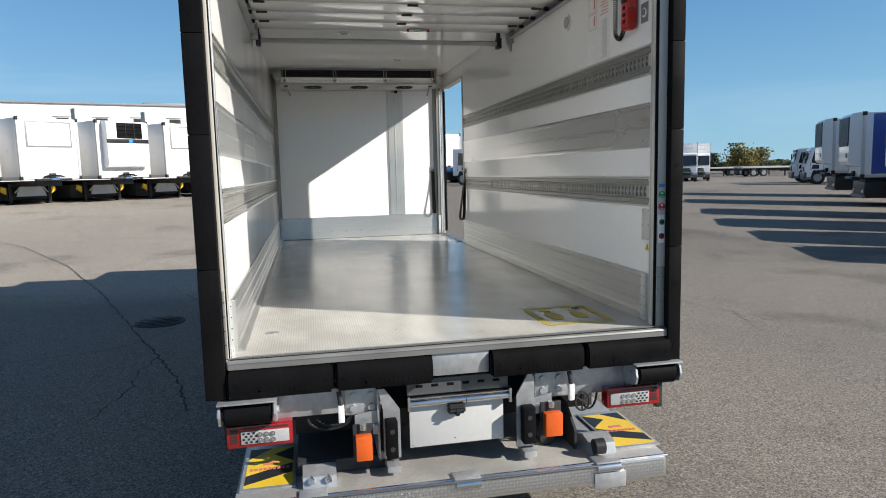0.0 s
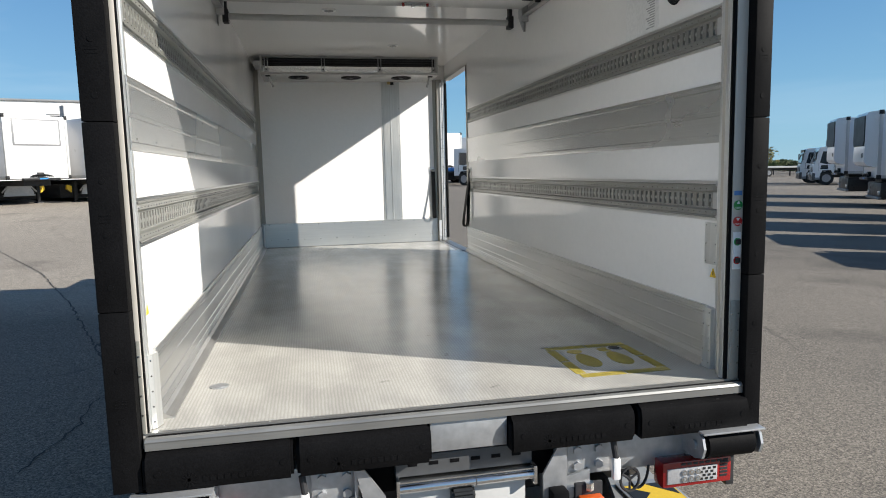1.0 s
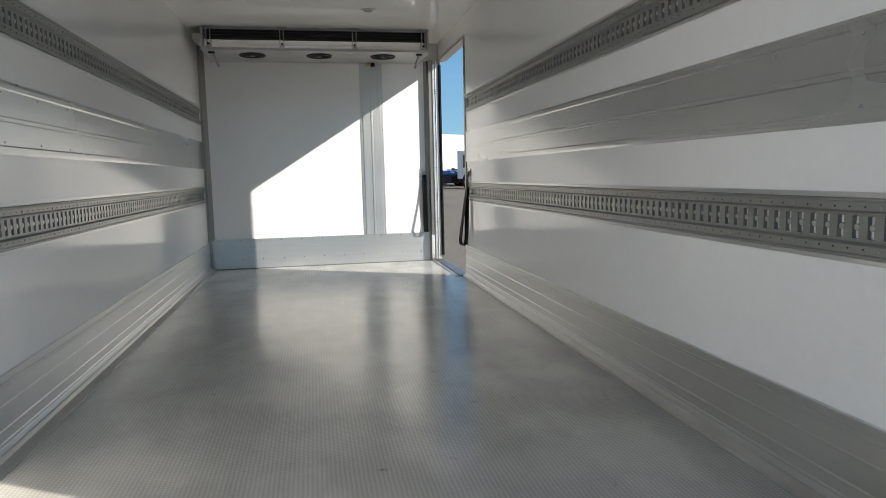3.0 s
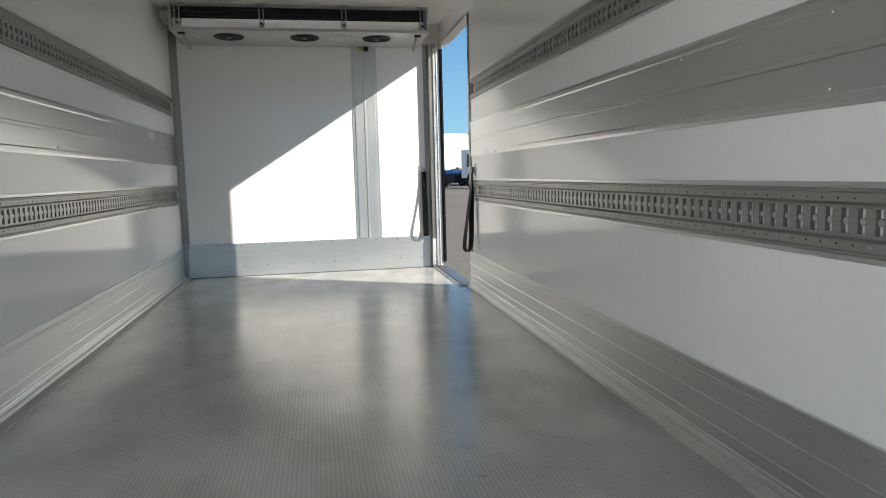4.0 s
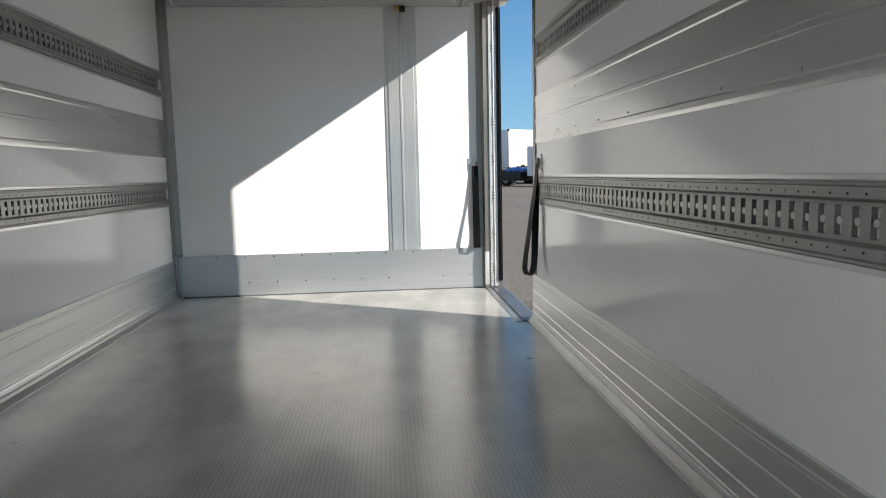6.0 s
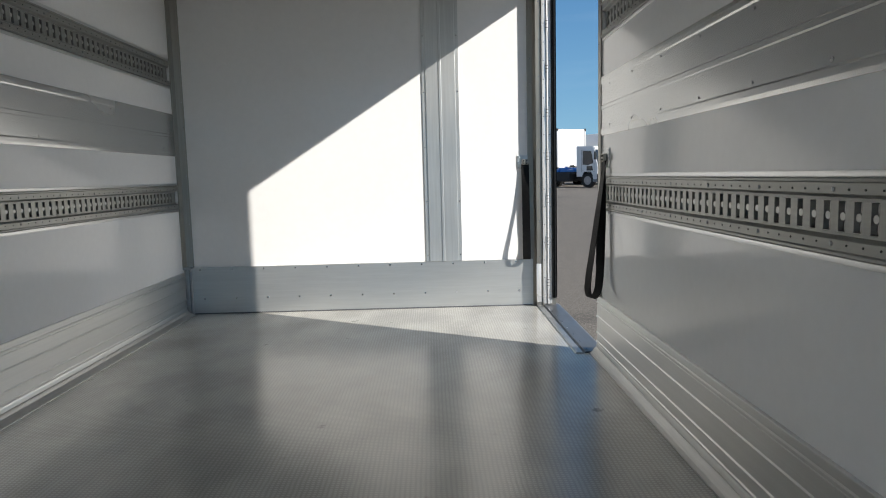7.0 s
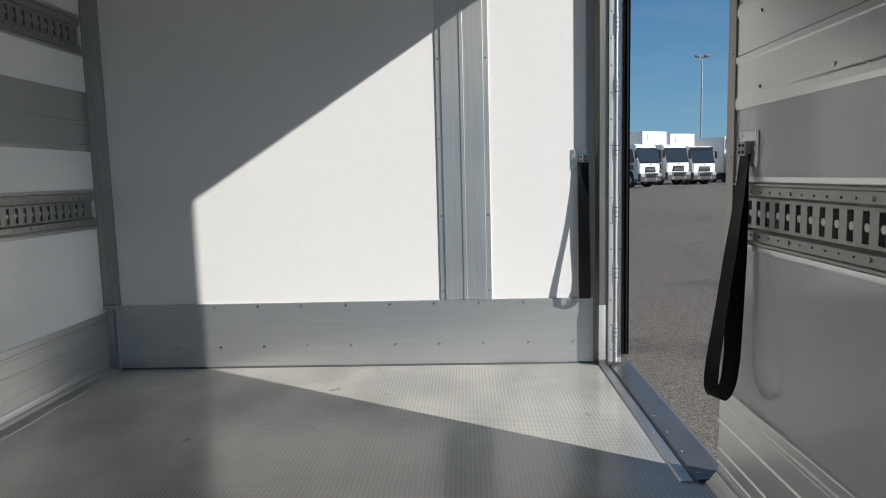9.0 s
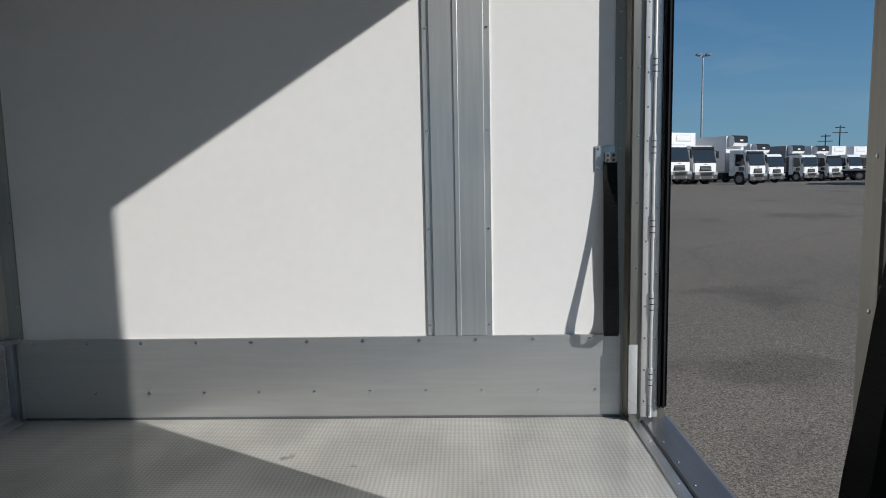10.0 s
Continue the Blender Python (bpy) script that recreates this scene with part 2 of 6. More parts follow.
DARK = mat("dark_chassis_paint", (0.035, 0.035, 0.037), 0.5, 0.0, 40, 0.2, 3, 0.2, 0.2)
RUBBER.node_tree.nodes["Principled BSDF"].inputs["Specular IOR Level"].default_value = 0.05
STRAP = mat("black_webbing", (0.007, 0.007, 0.0075), 0.55, 0.0, 260, 0.4, 6, 0.15, 0.5, 0.1, (0.15, 0.15, 1))
STRAP.node_tree.nodes["Principled BSDF"].inputs["Specular IOR Level"].default_value = STRAP_GLOSS
FIN = mat("dark_coil_fins", (0.03, 0.03, 0.032), 0.4, 0.6, 200, 0.3, 4, 0.1, 0.2, 0.1, (1, 1, 0.05))
for m_ in (PLASTIC, DARK):
    m_.node_tree.nodes["Principled BSDF"].inputs["Specular IOR Level"].default_value = 0.25
MID_POST = mat("grey_anodised_post", (0.50, 0.47, 0.42), 0.6, 0.0, 60, 0.04, 1.5, 0.06, 0.0, 0.06, (1, 1, 0.05))
FOOT_PLATE = mat("dull_foot_plate", (0.30, 0.295, 0.265), 0.5, 0.3, 90, 0.06, 2, 0.08)
GREY_POST = mat("grey_painted_post", (0.47, 0.47, 0.46), 0.4, 0.0, 40, 0.03, 1.5, 0.05)
YELLOW = mat("worn_yellow_paint", (0.36, 0.285, 0.05), 0.5, 0.0, 140, 0.22, 14, 0.12, 0.2)
WARN_YELLOW = mat("yellow_sticker", (0.70, 0.47, 0.03), 0.35, 0.0, 60, 0.05, 3, 0.06)
ORANGE = mat("orange_plastic", (0.62, 0.10, 0.015), 0.35, 0.0, 60, 0.05, 6, 0.06)
RED = mat("red_plastic", (0.50, 0.02, 0.015), 0.3, 0.0, 60, 0.05, 6, 0.06)
RED_LENS = mat("red_lens", (0.26, 0.008, 0.009), 0.12, 0.0, 120, 0.1, 8, 0.08, 0.15, coat=0.6)
HEADLAMP = mat("headlamp_glass", (0.62, 0.63, 0.65), 0.12, 0.5, 40, 0.15, 6, 0.1, 0.2, coat=0.6)
CLEAR_LENS = mat("clear_lens", (0.48, 0.48, 0.49), 0.15, 0.3, 120, 0.12, 8, 0.08, 0.2, coat=0.6)
GREEN = mat("green_sticker", (0.02, 0.25, 0.06), 0.35)
PAPER = mat("white_sticker", (0.78, 0.78, 0.77), 0.35)
INK_RED = mat("red_print", (0.6, 0.16, 0.13), 0.5)
INK_GREY = mat("grey_print", (0.40, 0.40, 0.40), 0.5)
INK_BLUE = mat("blue_print", (0.08, 0.22, 0.5), 0.5)
BRASS = mat("brass", (0.55, 0.42, 0.18), 0.35, 0.9)
ASPHALT = asphalt_material()
PAINT = mat("white_truck_paint", (0.80, 0.80, 0.80), 0.22, 0.0, 25, 0.015, 0.6, 0.03, coat=0.3)
PANEL = mat("white_box_panel", (0.74, 0.74, 0.74), 0.35, 0.0, 25, 0.015, 0.5, 0.03)
BLUE = mat("blue_truck_paint", (0.03, 0.07, 0.30), 0.25, 0.0, 25, 0.03, 0.6, 0.05, coat=0.3)
SKY_BLUE = mat("bright_blue_paint", (0.03, 0.22, 0.62), 0.3, 0.0, 25, 0.04, 0.8, 0.06)
SCREEN = glass_material("tinted_glass", (0.02, 0.025, 0.03))
TYRE = mat("tyre_rubber", (0.018, 0.018, 0.018), 0.8, 0.0, 80, 0.25, 4, 0.15, 0.4)
RIM = mat("wheel_steel", (0.32, 0.32, 0.33), 0.45, 0.7, 60, 0.1, 4, 0.1)
BUMPER = mat("dark_grey_plastic", (0.075, 0.077, 0.08), 0.4, 0.0, 30, 0.08, 2, 0.1)
GREY_PANEL = mat("mid_grey_panel", (0.20, 0.205, 0.21), 0.45, 0.0, 30, 0.06, 2, 0.08)
CLAD = mat("white_wall_cladding", (0.72, 0.725, 0.71), 0.5, 0.0, 10, 0.02, 0.15, 0.04, 0.0, 0.05, (6, 6, 0.05))
BARK = mat("bark", (0.09, 0.07, 0.05), 0.9, 0.0, 30, 0.3, 3, 0.2, 0.6)
LEAF = mat("autumn_foliage", (0.055, 0.075, 0.026), 0.7, 0.0, 3, 0.35, 0.4, 0.35, 0.0, random_by=0.35)
LEAF_Y = mat("yellowing_foliage", (0.17, 0.14, 0.025), 0.7, 0.0, 3, 0.35, 0.4, 0.35, 0.0, random_by=0.25)


# ---- building helpers ----
def box(bm, x0, x1, y0, y1, z0, z1, bevel=0.0, m=None):
    r = bmesh.ops.create_cube(bm, size=1.0)
    mm = Matrix.LocRotScale(((x0 + x1) / 2, (y0 + y1) / 2, (z0 + z1) / 2), None, (abs(x1 - x0), abs(y1 - y0), abs(z1 - z0)))
    bmesh.ops.transform(bm, matrix=(m @ mm) if m else mm, verts=r["verts"])
    if bevel:
        es = {e for v in r["verts"] for e in v.link_edges}
        bmesh.ops.bevel(bm, geom=list(es), offset=bevel, segments=2, affect="EDGES", profile=0.6)
    return bm


def boxed(*a, **k):
    return box(bmesh.new(), *a, **k)


def rod(bm, a, b, r, n=16, r2=None):
    a, b = Vector(a), Vector(b)
    m = Matrix.Translation((a + b) / 2) @ (b - a).to_track_quat("Z", "Y").to_matrix().to_4x4()
    bmesh.ops.create_cone(bm, cap_ends=True, segments=n, radius1=r, radius2=r if r2 is None else r2, depth=(b - a).length, matrix=m)
    return bm


def ball(bm, c, r, n=8, flat=(1, 1, 1)):
    bmesh.ops.create_uvsphere(bm, u_segments=n, v_segments=max(4, n // 2), radius=r, matrix=Matrix.Translation(c) @ Matrix.Diagonal((*flat, 1)))
    return bm


def prism(bm, points, axis, a, b):
    """A closed outline in the two other axes, drawn out along axis from a to b."""
    def at(p, d):
        return {"x": (d, p[0], p[1]), "y": (p[0], d, p[1]), "z": (p[0], p[1], d)}[axis]
    lo = [bm.verts.new(at(p, a)) for p in points]
    hi = [bm.verts.new(at(p, b)) for p in points]
    n = len(points)
    for i in range(n):
        bm.faces.new((lo[i], lo[(i + 1) % n], hi[(i + 1) % n], hi[i]))
    bm.faces.new(lo[::-1])
    bm.faces.new(hi)
    bmesh.ops.recalc_face_normals(bm, faces=bm.faces[:])
    return bm


def link(name, bm, material, smooth=False):
    me = bpy.data.meshes.new(name)
    bm.to_mesh(me)
    bm.free()
    me.materials.append(material)
    if smooth:
        me.shade_smooth()
        me.set_sharp_from_angle(angle=radians(35))
    return new(name, me)


def part(name, bm, material, parent, label="", smooth=True):
    ob = link(name, bm, material, smooth)
    ob.parent = parent
    if label:
        ob["label"] = label
    return ob


def thing(name, label, category, group="", at=None):
    ob = new(name)
    ob.empty_display_size = 0.1
    if at is not None:
        ob.matrix_world = at
    return tagged(ob, label, category, group)


def setting(name, bm, material, label, category="", smooth=False):
    return tagged(link(name, bm, material, smooth), label, category or name.split("_")[0], kind="structure")


# ---- ground ----
bm = bmesh.new()
steps = [-1500, -700, -300, -150, -100] + list(range(-80, 81, 5)) + [100, 150, 300, 700, 1500]
vs = [[bm.verts.new((x, y, gz(x, y))) for x in steps] for y in steps]
for a, b in zip(vs, vs[1:]):
    for k in range(len(steps) - 1):
        bm.faces.new((a[k], a[k + 1], b[k + 1], b[k]))
ground = setting("ground", bm, ASPHALT, "worn light grey asphalt yard with cracks and patches", "ground", smooth=True)

# ---- body shell ----
SL = 0.026                           # depth of the inner lining
RAIL1, MID, RAIL2, SKIRT = (1.506, 1.662), (1.06, 1.33), (0.714, 0.871), 0.292


def lining(side, y0, y1, skips):
    """The white inner lining of a side wall, in strips that leave the rails' recesses open."""
    bm = bmesh.new()
    x0, x1 = (-SL, 0.0) if side < 0 else (W, W + SL)
    z = 0.0
    for a, b in skips + [(H, H)]:
        if a > z:
            box(bm, x0, x1, y0, y1, z, a)
        if b > a:
            box(bm, x0, x1, y1 - 0.058, y1, a, b)
            if side > 0:
                box(bm, x0, x1, y0, y0 + 0.03, a, b)
        z = b
    return bm


skips = [(RAIL2[0] + 0.012, RAIL2[1] - 0.012), (RAIL1[0] + 0.012, RAIL1[1] - 0.012)]
wall_left = setting("wall_left", boxed(-T, -SL - 0.001, 0.0, L + T, -0.05, H), GRP, "white glass-fibre side wall of the refrigerated body", "wall")
part("lining", lining(-1, 0.06, L, skips), GRP, wall_left, smooth=False)
bm = boxed(W + SL + 0.001, W + T, 0.0, DOOR_Y, -0.05, H)
box(bm, W + SL + 0.001, W + T, DOOR_Y, L + T, DOOR_Z, H)
wall_right = setting("wall_right", bm, GRP, "white glass-fibre side wall with an open side doorway", "wall")
bm = lining(1, 0.12, DOOR_Y, skips)
box(bm, W, W + SL, DOOR_Y, L, DOOR_Z, H)
part("lining", bm, GRP, wall_right, smooth=False)
wall_front = setting("wall_front", boxed(-T, 2.49, L, L + T, -0.05, H), GRP, "white glass-fibre front bulkhead", "wall")
setting("ceiling", boxed(-T, W + T, 0.0, L + T, H, H + 0.09), CEIL, "glossy white ceiling of the refrigerated body", "ceiling")
setting("floor", boxed(-0.02, W + 0.02, -0.034, L, -0.05, 0.0), FLOOR, "worn aluminium floor with a fine raised tread", "floor")
setting("floor_underside", boxed(-T, W + T, 0.0, L + T, -0.17, -0.052), DARK, "dark underside of the body floor", "floor")


# ---- load rails ----
def load_rail(parent, side, z0, z1, y0, y1):
    """Galvanised load rail: flanges, sloped steps and a recessed web with punched slots, each with a round catch behind it."""
    s = 1 if side < 0 else -1
    xw = 0.0 if side < 0 else W
    h = z1 - z0
    bm = bmesh.new()
    prof = [(0, 0), (0, 0.006), (0.003, 0.010), (0.008, 0.009), (0.011, 0.003), (0.032, 0.003), (0.034, 0.001), (0.040, -0.012), (0.0465, -0.013)]
    prof = [(v * h / 0.155, w) for v, w in prof]
    v_lo, v_hi = prof[-1][0], h - prof[-1][0]

    def P(y, v, w):
        return bm.verts.new((xw + s * w, y, z0 + v))

    for pr in (prof, [(h - v, w) for v, w in prof]):
        a = [P(y0, v, w) for v, w in pr]
        b = [P(y1, v, w) for v, w in pr]
        for i in range(len(pr) - 1):
            bm.faces.new((a[i], a[i + 1], b[i + 1], b[i]))
    pitch, wide, w = 0.05, 0.022, -0.013
    y = y0
    pins = bmesh.new()
    n = int((y1 - y0) / pitch)
    for i in range(n):
        ya = y0 + (i + 0.5) * pitch - wide / 2
        yb = ya + wide
        q = [P(y, v_lo, w), P(ya, v_lo, w), P(ya, v_hi, w), P(y, v_hi, w)]
        bm.faces.new(q)
        e = 0.0015
        rim = [(ya, v_lo + e), (yb, v_lo + e), (yb, v_hi - e), (ya, v_hi - e)]
        f, k = [P(a, b, w) for a, b in rim], [P(a, b, w - 0.0125) for a, b in rim]
        for j in range(4):
            bm.faces.new((f[j], f[(j + 1) % 4], k[(j + 1) % 4], k[j]))
        rod(pins, (xw - s * 0.0245, ya + 0.009, z0 + h / 2), (xw - s * 0.014, ya + 0.009, z0 + h / 2), 0.0105, 14, 0.0085)
        pa, pb = (ya, ya + 0.0125) if side > 0 else (ya + 0.007, yb + 0.001)
        box(pins, *sorted((xw - s * 0.0252, xw - s * 0.0235)), pa, pb, z0 + v_lo + 0.002, z0 + v_hi - 0.002)
        y = yb
    bm.faces.new([P(y, v_lo, w), P(y1, v_lo, w), P(y1, v_hi, w), P(y, v_hi, w)])
    bmesh.ops.recalc_face_normals(bm, faces=bm.faces[:])
    rail = part("load_rail", bm, RAIL, parent, "galvanised load rail with punched slots", smooth=False)
    tagged(part("catch", pins, CATCH, rail), kind="stuff")
    heads, holes = bmesh.new(), bmesh.new()
    for v in (0.024, h - 0.024):
        for k in range(int((y1 - y0 - 0.04) / 0.05)):
            y = y0 + 0.03 + 0.05 * k
            if k % 6 == 0:
                ball(heads, (xw + s * 0.004, y, z0 + v), 0.0052, 8, (0.6, 1, 1))
            else:
                rod(holes, (xw + s * 0.0025, y, z0 + v), (xw + s * 0.0046, y, z0 + v), 0.0024, 8)
    # left heads take a darker grey that tones down their sunlit glint
    tagged(part("rivet", heads, GALV if side > 0 else GREY_PANEL, rail), kind="stuff")
    tagged(part("hole", holes, PLASTIC, rail), kind="stuff")
    ends = bmesh.new()
    for z in (z0 - 0.0145, z1 + 0.0015):
        box(ends, *sorted((xw, xw + s * 0.004)), y0, y1, z, z + 0.013, 0.001)
    part("edge_strip", ends, ALU, rail)


for side, wall, ya, yb in ((-1, wall_left, 0.03, L - 0.06), (1, wall_right, 0.15, DOOR_Y - 0.06)):
    for z0, z1 in (RAIL1, RAIL2):
        load_rail(wall, side, z0, z1, ya, yb)


def rivets(parent, places, r, axis, material):
    bm = bmesh.new()
    flat = {"x": (0.45, 1, 1), "y": (1, 0.45, 1), "z": (1, 1, 0.45)}[axis]
    for p in places:
        ball(bm, p, r, 6, flat)
    return tagged(part("rivet", bm, material, parent), kind="stuff")


def wall_band(parent, side, y0, y1):
    """Flat aluminium rubbing band with two raised ribs."""
    s, xw = (1, 0.0) if side < 0 else (-1, W)
    z0, z1 = MID
    out = [(0, z0), (0.004, z0), (0.006, z0 + 0.012), (0.006, z0 + 0.028), (0.0035, z0 + 0.034), (0.0035, z0 + 0.118), (0.0065, z0 + 0.122),
           (0.0065, z0 + 0.136), (0.0035, z0 + 0.14), (0.0035, z1 - 0.034), (0.006, z1 - 0.028), (0.006, z1 - 0.012), (0.004, z1), (0, z1)]
    bm = prism(bmesh.new(), [(xw + s * a, z) for a, z in out], "y", y0, y1)
    band = part("rubbing_band", bm, BAND, parent, "brushed aluminium rubbing band", smooth=False)
    rivets(band, [(xw + s * 0.005, y, z) for z in (z0 + 0.045, z1 - 0.045) for y in np.arange(y0 + 0.1, y1, 0.33)], 0.005, "x", BRIGHT)


def skirting(parent, side, y0, y1):
    """Extruded aluminium skirting with fine ribs and a coved foot."""
    s, xw = (1, 0.0) if side < 0 else (-1, W)
    foot = 0.064 if side < 0 else 0.048
    cove = [(0, 0.0), (foot, 0.0), (foot - 0.001, 0.005), (foot - 0.012, 0.010), (0.030, 0.019), (0.021, 0.030), (0.017, 0.0335), (0.0, 0.0335)]
    part("cove", prism(bmesh.new(), [(xw + s * a, z) for a, z in cove], "y", y0, y1), SCUFFED, parent, "scuffed aluminium cove at the foot of the wall", smooth=False)
    out = [(0, 0.034), (0.0155, 0.034), (0.013, 0.048)]
    for z in (0.055, 0.098, 0.18):
        out += [(0.0105, z), (0.0105, z + 0.003), (0.0155, z + 0.006), (0.0155, z + 0.011), (0.012, z + 0.015)]
    out += [(0.011, 0.248), (0.0085, 0.25), (0.0085, 0.253), (0.0135, 0.256), (0.0135, 0.262), (0.009, 0.265), (0.009, 0.268),
            (0.0125, 0.271), (0.0125, SKIRT - 0.002), (0.011, SKIRT), (0, SKIRT)]
    part("skirting", prism(bmesh.new(), [(xw + s * a, z) for a, z in out], "y", y0, y1), ALU, parent, "ribbed aluminium skirting", smooth=False)


for side, wall, ya, yb in ((-1, wall_left, 0.02, L - 0.05), (1, wall_right, 0.13, DOOR_Y - 0.005)):
    wall_band(wall, side, ya, yb if side < 0 else DOOR_Y - 0.052)
    skirting(wall, side, 0.19 if side > 0 else 0.12, yb)

# ---- front bulkhead trim ----
kick = part("kick_plate", boxed(0.045, 2.345, L - 0.012, L, 0.004, 0.318, 0.003), KICK, wall_front, "galvanised kick plate with rivets", smooth=False)
rivets(kick, [(x, L - 0.013, z) for z in (0.105, 0.302) for x in np.arange(0.12 if z < 0.2 else 0.10, 2.33, 0.213)], 0.0075, "y", BRIGHT)
part("floor_bead", boxed(0.05, 2.34, L - 0.018, L - 0.004, 0.0, 0.008, 0.003), SILL, wall_front)
bm = prism(bmesh.new(), [(1.625, L), (1.625, L - 0.006), (1.648, L - 0.006), (1.65, L - 0.012), (1.734, L - 0.012), (1.736, L - 0.016), (1.750, L - 0.016),
                         (1.752, L - 0.012), (1.842, L - 0.012), (1.844, L - 0.006), (1.867, L - 0.006), (1.867, L)], "z", 0.319, 2.14)
cover = part("cable_cover", bm, ALU_V, wall_front, "upright galvanised cable cover", smooth=False)
rivets(cover, [(x, L - 0.007, z) for x in (1.636, 1.856) for z in np.arange(0.36, 2.1, 0.36)], 0.005, "y", BRIGHT)
bm = prism(bmesh.new(), [(0.0, L), (0.0, L - 0.05), (0.006, L - 0.05), (0.018, L - 0.018), (0.06, L - 0.006), (0.06, L)], "z", 0.32, H)
corner = part("corner_trim", bm, JAMB, wall_front, smooth=False)
rivets(corner, [(0.052, L - 0.008, z) for z in np.arange(0.45, 2.3, 0.16)] + [(0.008, L - 0.042, z) for z in np.arange(0.5, 2.3, 0.16)], 0.004, "y", BRIGHT)
bm = boxed(-0.0, 0.055, L - 0.055, L, 0.31, 0.326, 0.003)
box(bm, 0.0, 0.03, L - 0.03, L, 0.0, 0.31, 0.008)
part("corner_foot", bm, GALV, wall_front, "welded aluminium corner piece")

# ---- side doorway ----
PX, PY = 2.364, L - 0.063                # inner rear corner of the hinge pillar
bm = prism(bmesh.new(), [(2.316, L), (2.316, L - 0.006), (2.352, L - 0.01), (PX, L - 0.03), (PX, PY), (2.40, PY), (2.405, PY - 0.006), (2.425, PY - 0.006),
                         (2.43, PY), (2.492, PY), (2.492, L)], "z", 0.0, DOOR_Z)
frame_side = setting("door_frame", bm, JAMB, "aluminium frame of the open side doorway", "door frame")
bm = bmesh.new()
for z0, z1 in ((0.03, 0.29),):
    box(bm, PX - 0.004, PX + 0.028, PY - 0.004, PY + 0.002, z0, z1, 0.002)
part("foot_plate", bm, HINGE, frame_side, "welded bright foot plate")
bm = rod(bmesh.new(), (2.437, PY - 0.010, 0.02), (2.437, PY - 0.010, DOOR_Z - 0.04), 0.006, 10)
hinge = part("hinge_pin", bm, HINGE, frame_side)
for xa, xb in ((2.404, 2.4305), (2.4435, 2.4635)):
    part("hinge_leaf", boxed(xa, xb, PY - 0.009, PY - 0.006, 0.02, DOOR_Z - 0.04, 0.001), HINGE, frame_side, "bright hinge strip")
for z in np.arange(0.12, 2.1, 0.28):
    bm = rod(bmesh.new(), (2.437, PY - 0.010, z), (2.437, PY - 0.010, z + 0.085), 0.0082, 12)
    kn = part("hinge_knuckle", bm, HINGE, frame_side)
    slots = bmesh.new()
    for dz in (0.020, 0.041, 0.062):
        rod(slots, (2.437, PY - 0.010, z + dz), (2.437, PY - 0.010, z + dz + 0.003), 0.0086, 12)
    part("gap", slots, DARK, kn, "dark gap between the knuckles")
bm = prism(bmesh.new(), [(2.4645, PY + 0.002), (2.4645, PY - 0.020), (2.470, PY - 0.026), (2.474, PY - 0.012), (2.480, PY - 0.026), (2.486, PY - 0.026),
                         (2.490, PY - 0.010), (2.496, PY - 0.016), (2.496, PY + 0.002)], "z", 0.06, DOOR_Z - 0.05)
part("door_seal", bm, PLASTIC, frame_side, "black rubber door seal", smooth=False)
rivets(frame_side, [(x, PY - 0.001, z) for x in (2.384,) for z in np.arange(0.1, 2.1, 0.236)] + [(x, PY - 0.009, z) for x in (2.415, 2.453) for z in np.arange(0.08, 2.1, 0.118)] + [(2.334, L - 0.008, z) for z in np.arange(0.36, 2.1, 0.16)], 0.004, "y", BRIGHT)
bm = boxed(W - 0.005, W + T + 0.004, DOOR_Y - 0.006, DOOR_Y + 0.004, 0.0, DOOR_Z)
box(bm, W - 0.007, W, DOOR_Y - 0.05, DOOR_Y - 0.006, 0.295, DOOR_Z)
jamb = part("rear_jamb", bm, JAMB, frame_side, "aluminium edge of the doorway", smooth=False)
rivets(jamb, [(W - 0.007, DOOR_Y - 0.03, z) for z in np.arange(0.4, 2.1, 0.27)], 0.005, "x", BRIGHT)
bm = boxed(W - 0.006, W + T + 0.004, DOOR_Y - 0.05, PY, DOOR_Z - 0.004, DOOR_Z + 0.022, 0.003)
part("head_trim", bm, ALU, frame_side, smooth=False)
bm = prism(bmesh.new(), [(2.403, 0.0005), (2.409, 0.0005), (2.413, 0.009), (2.505, 0.012), (2.515, 0.008), (2.535, -0.012), (2.55, -0.05), (2.403, -0.004)],
           "y", DOOR_Y - 0.0, PY + 0.03)
sill = part("door_sill", bm, SILL, frame_side, "blue-grey metal door sill", smooth=False)
rivets(sill, [(2.427, y, 0.0105) for y in np.arange(5.08, 6.15, 0.155)], 0.005, "z", BRIGHT)
bm = prism(bmesh.new(), [(2.362, 0.0006), (2.366, 0.0045), (2.372, 0.0055), (2.399, 0.006), (2.402, 0.001), (2.402, -0.002), (2.362, -0.002)], "y", DOOR_Y, PY + 0.03)
lip = part("floor_strip", bm, SCUFFED, frame_side, "worn aluminium strip along the sill", smooth=False)
rivets(lip, [(2.385, y, 0.0063) for y in np.arange(5.1, 6.15, 0.31)], 0.0045, "z", GALV)
bm = boxed(W - 0.008, W, DOOR_Y - 0.045, DOOR_Y - 0.012, 1.82, 1.91, 0.003)
box(bm, W - 0.010, W - 0.006, DOOR_Y - 0.036, DOOR_Y - 0.021, 1.84, 1.89, 0.002)
part("latch_keeper", bm, DARK, frame_side)
# the open leaf, folded flat along the outside of the body
leaf = thing("side_door", "white insulated side door folded open along the outside", "door")
part("leaf", boxed(2.455, 2.50, L + T + 0.02, L + T + 0.72, -0.02, DOOR_Z, 0.006), PANEL, leaf)
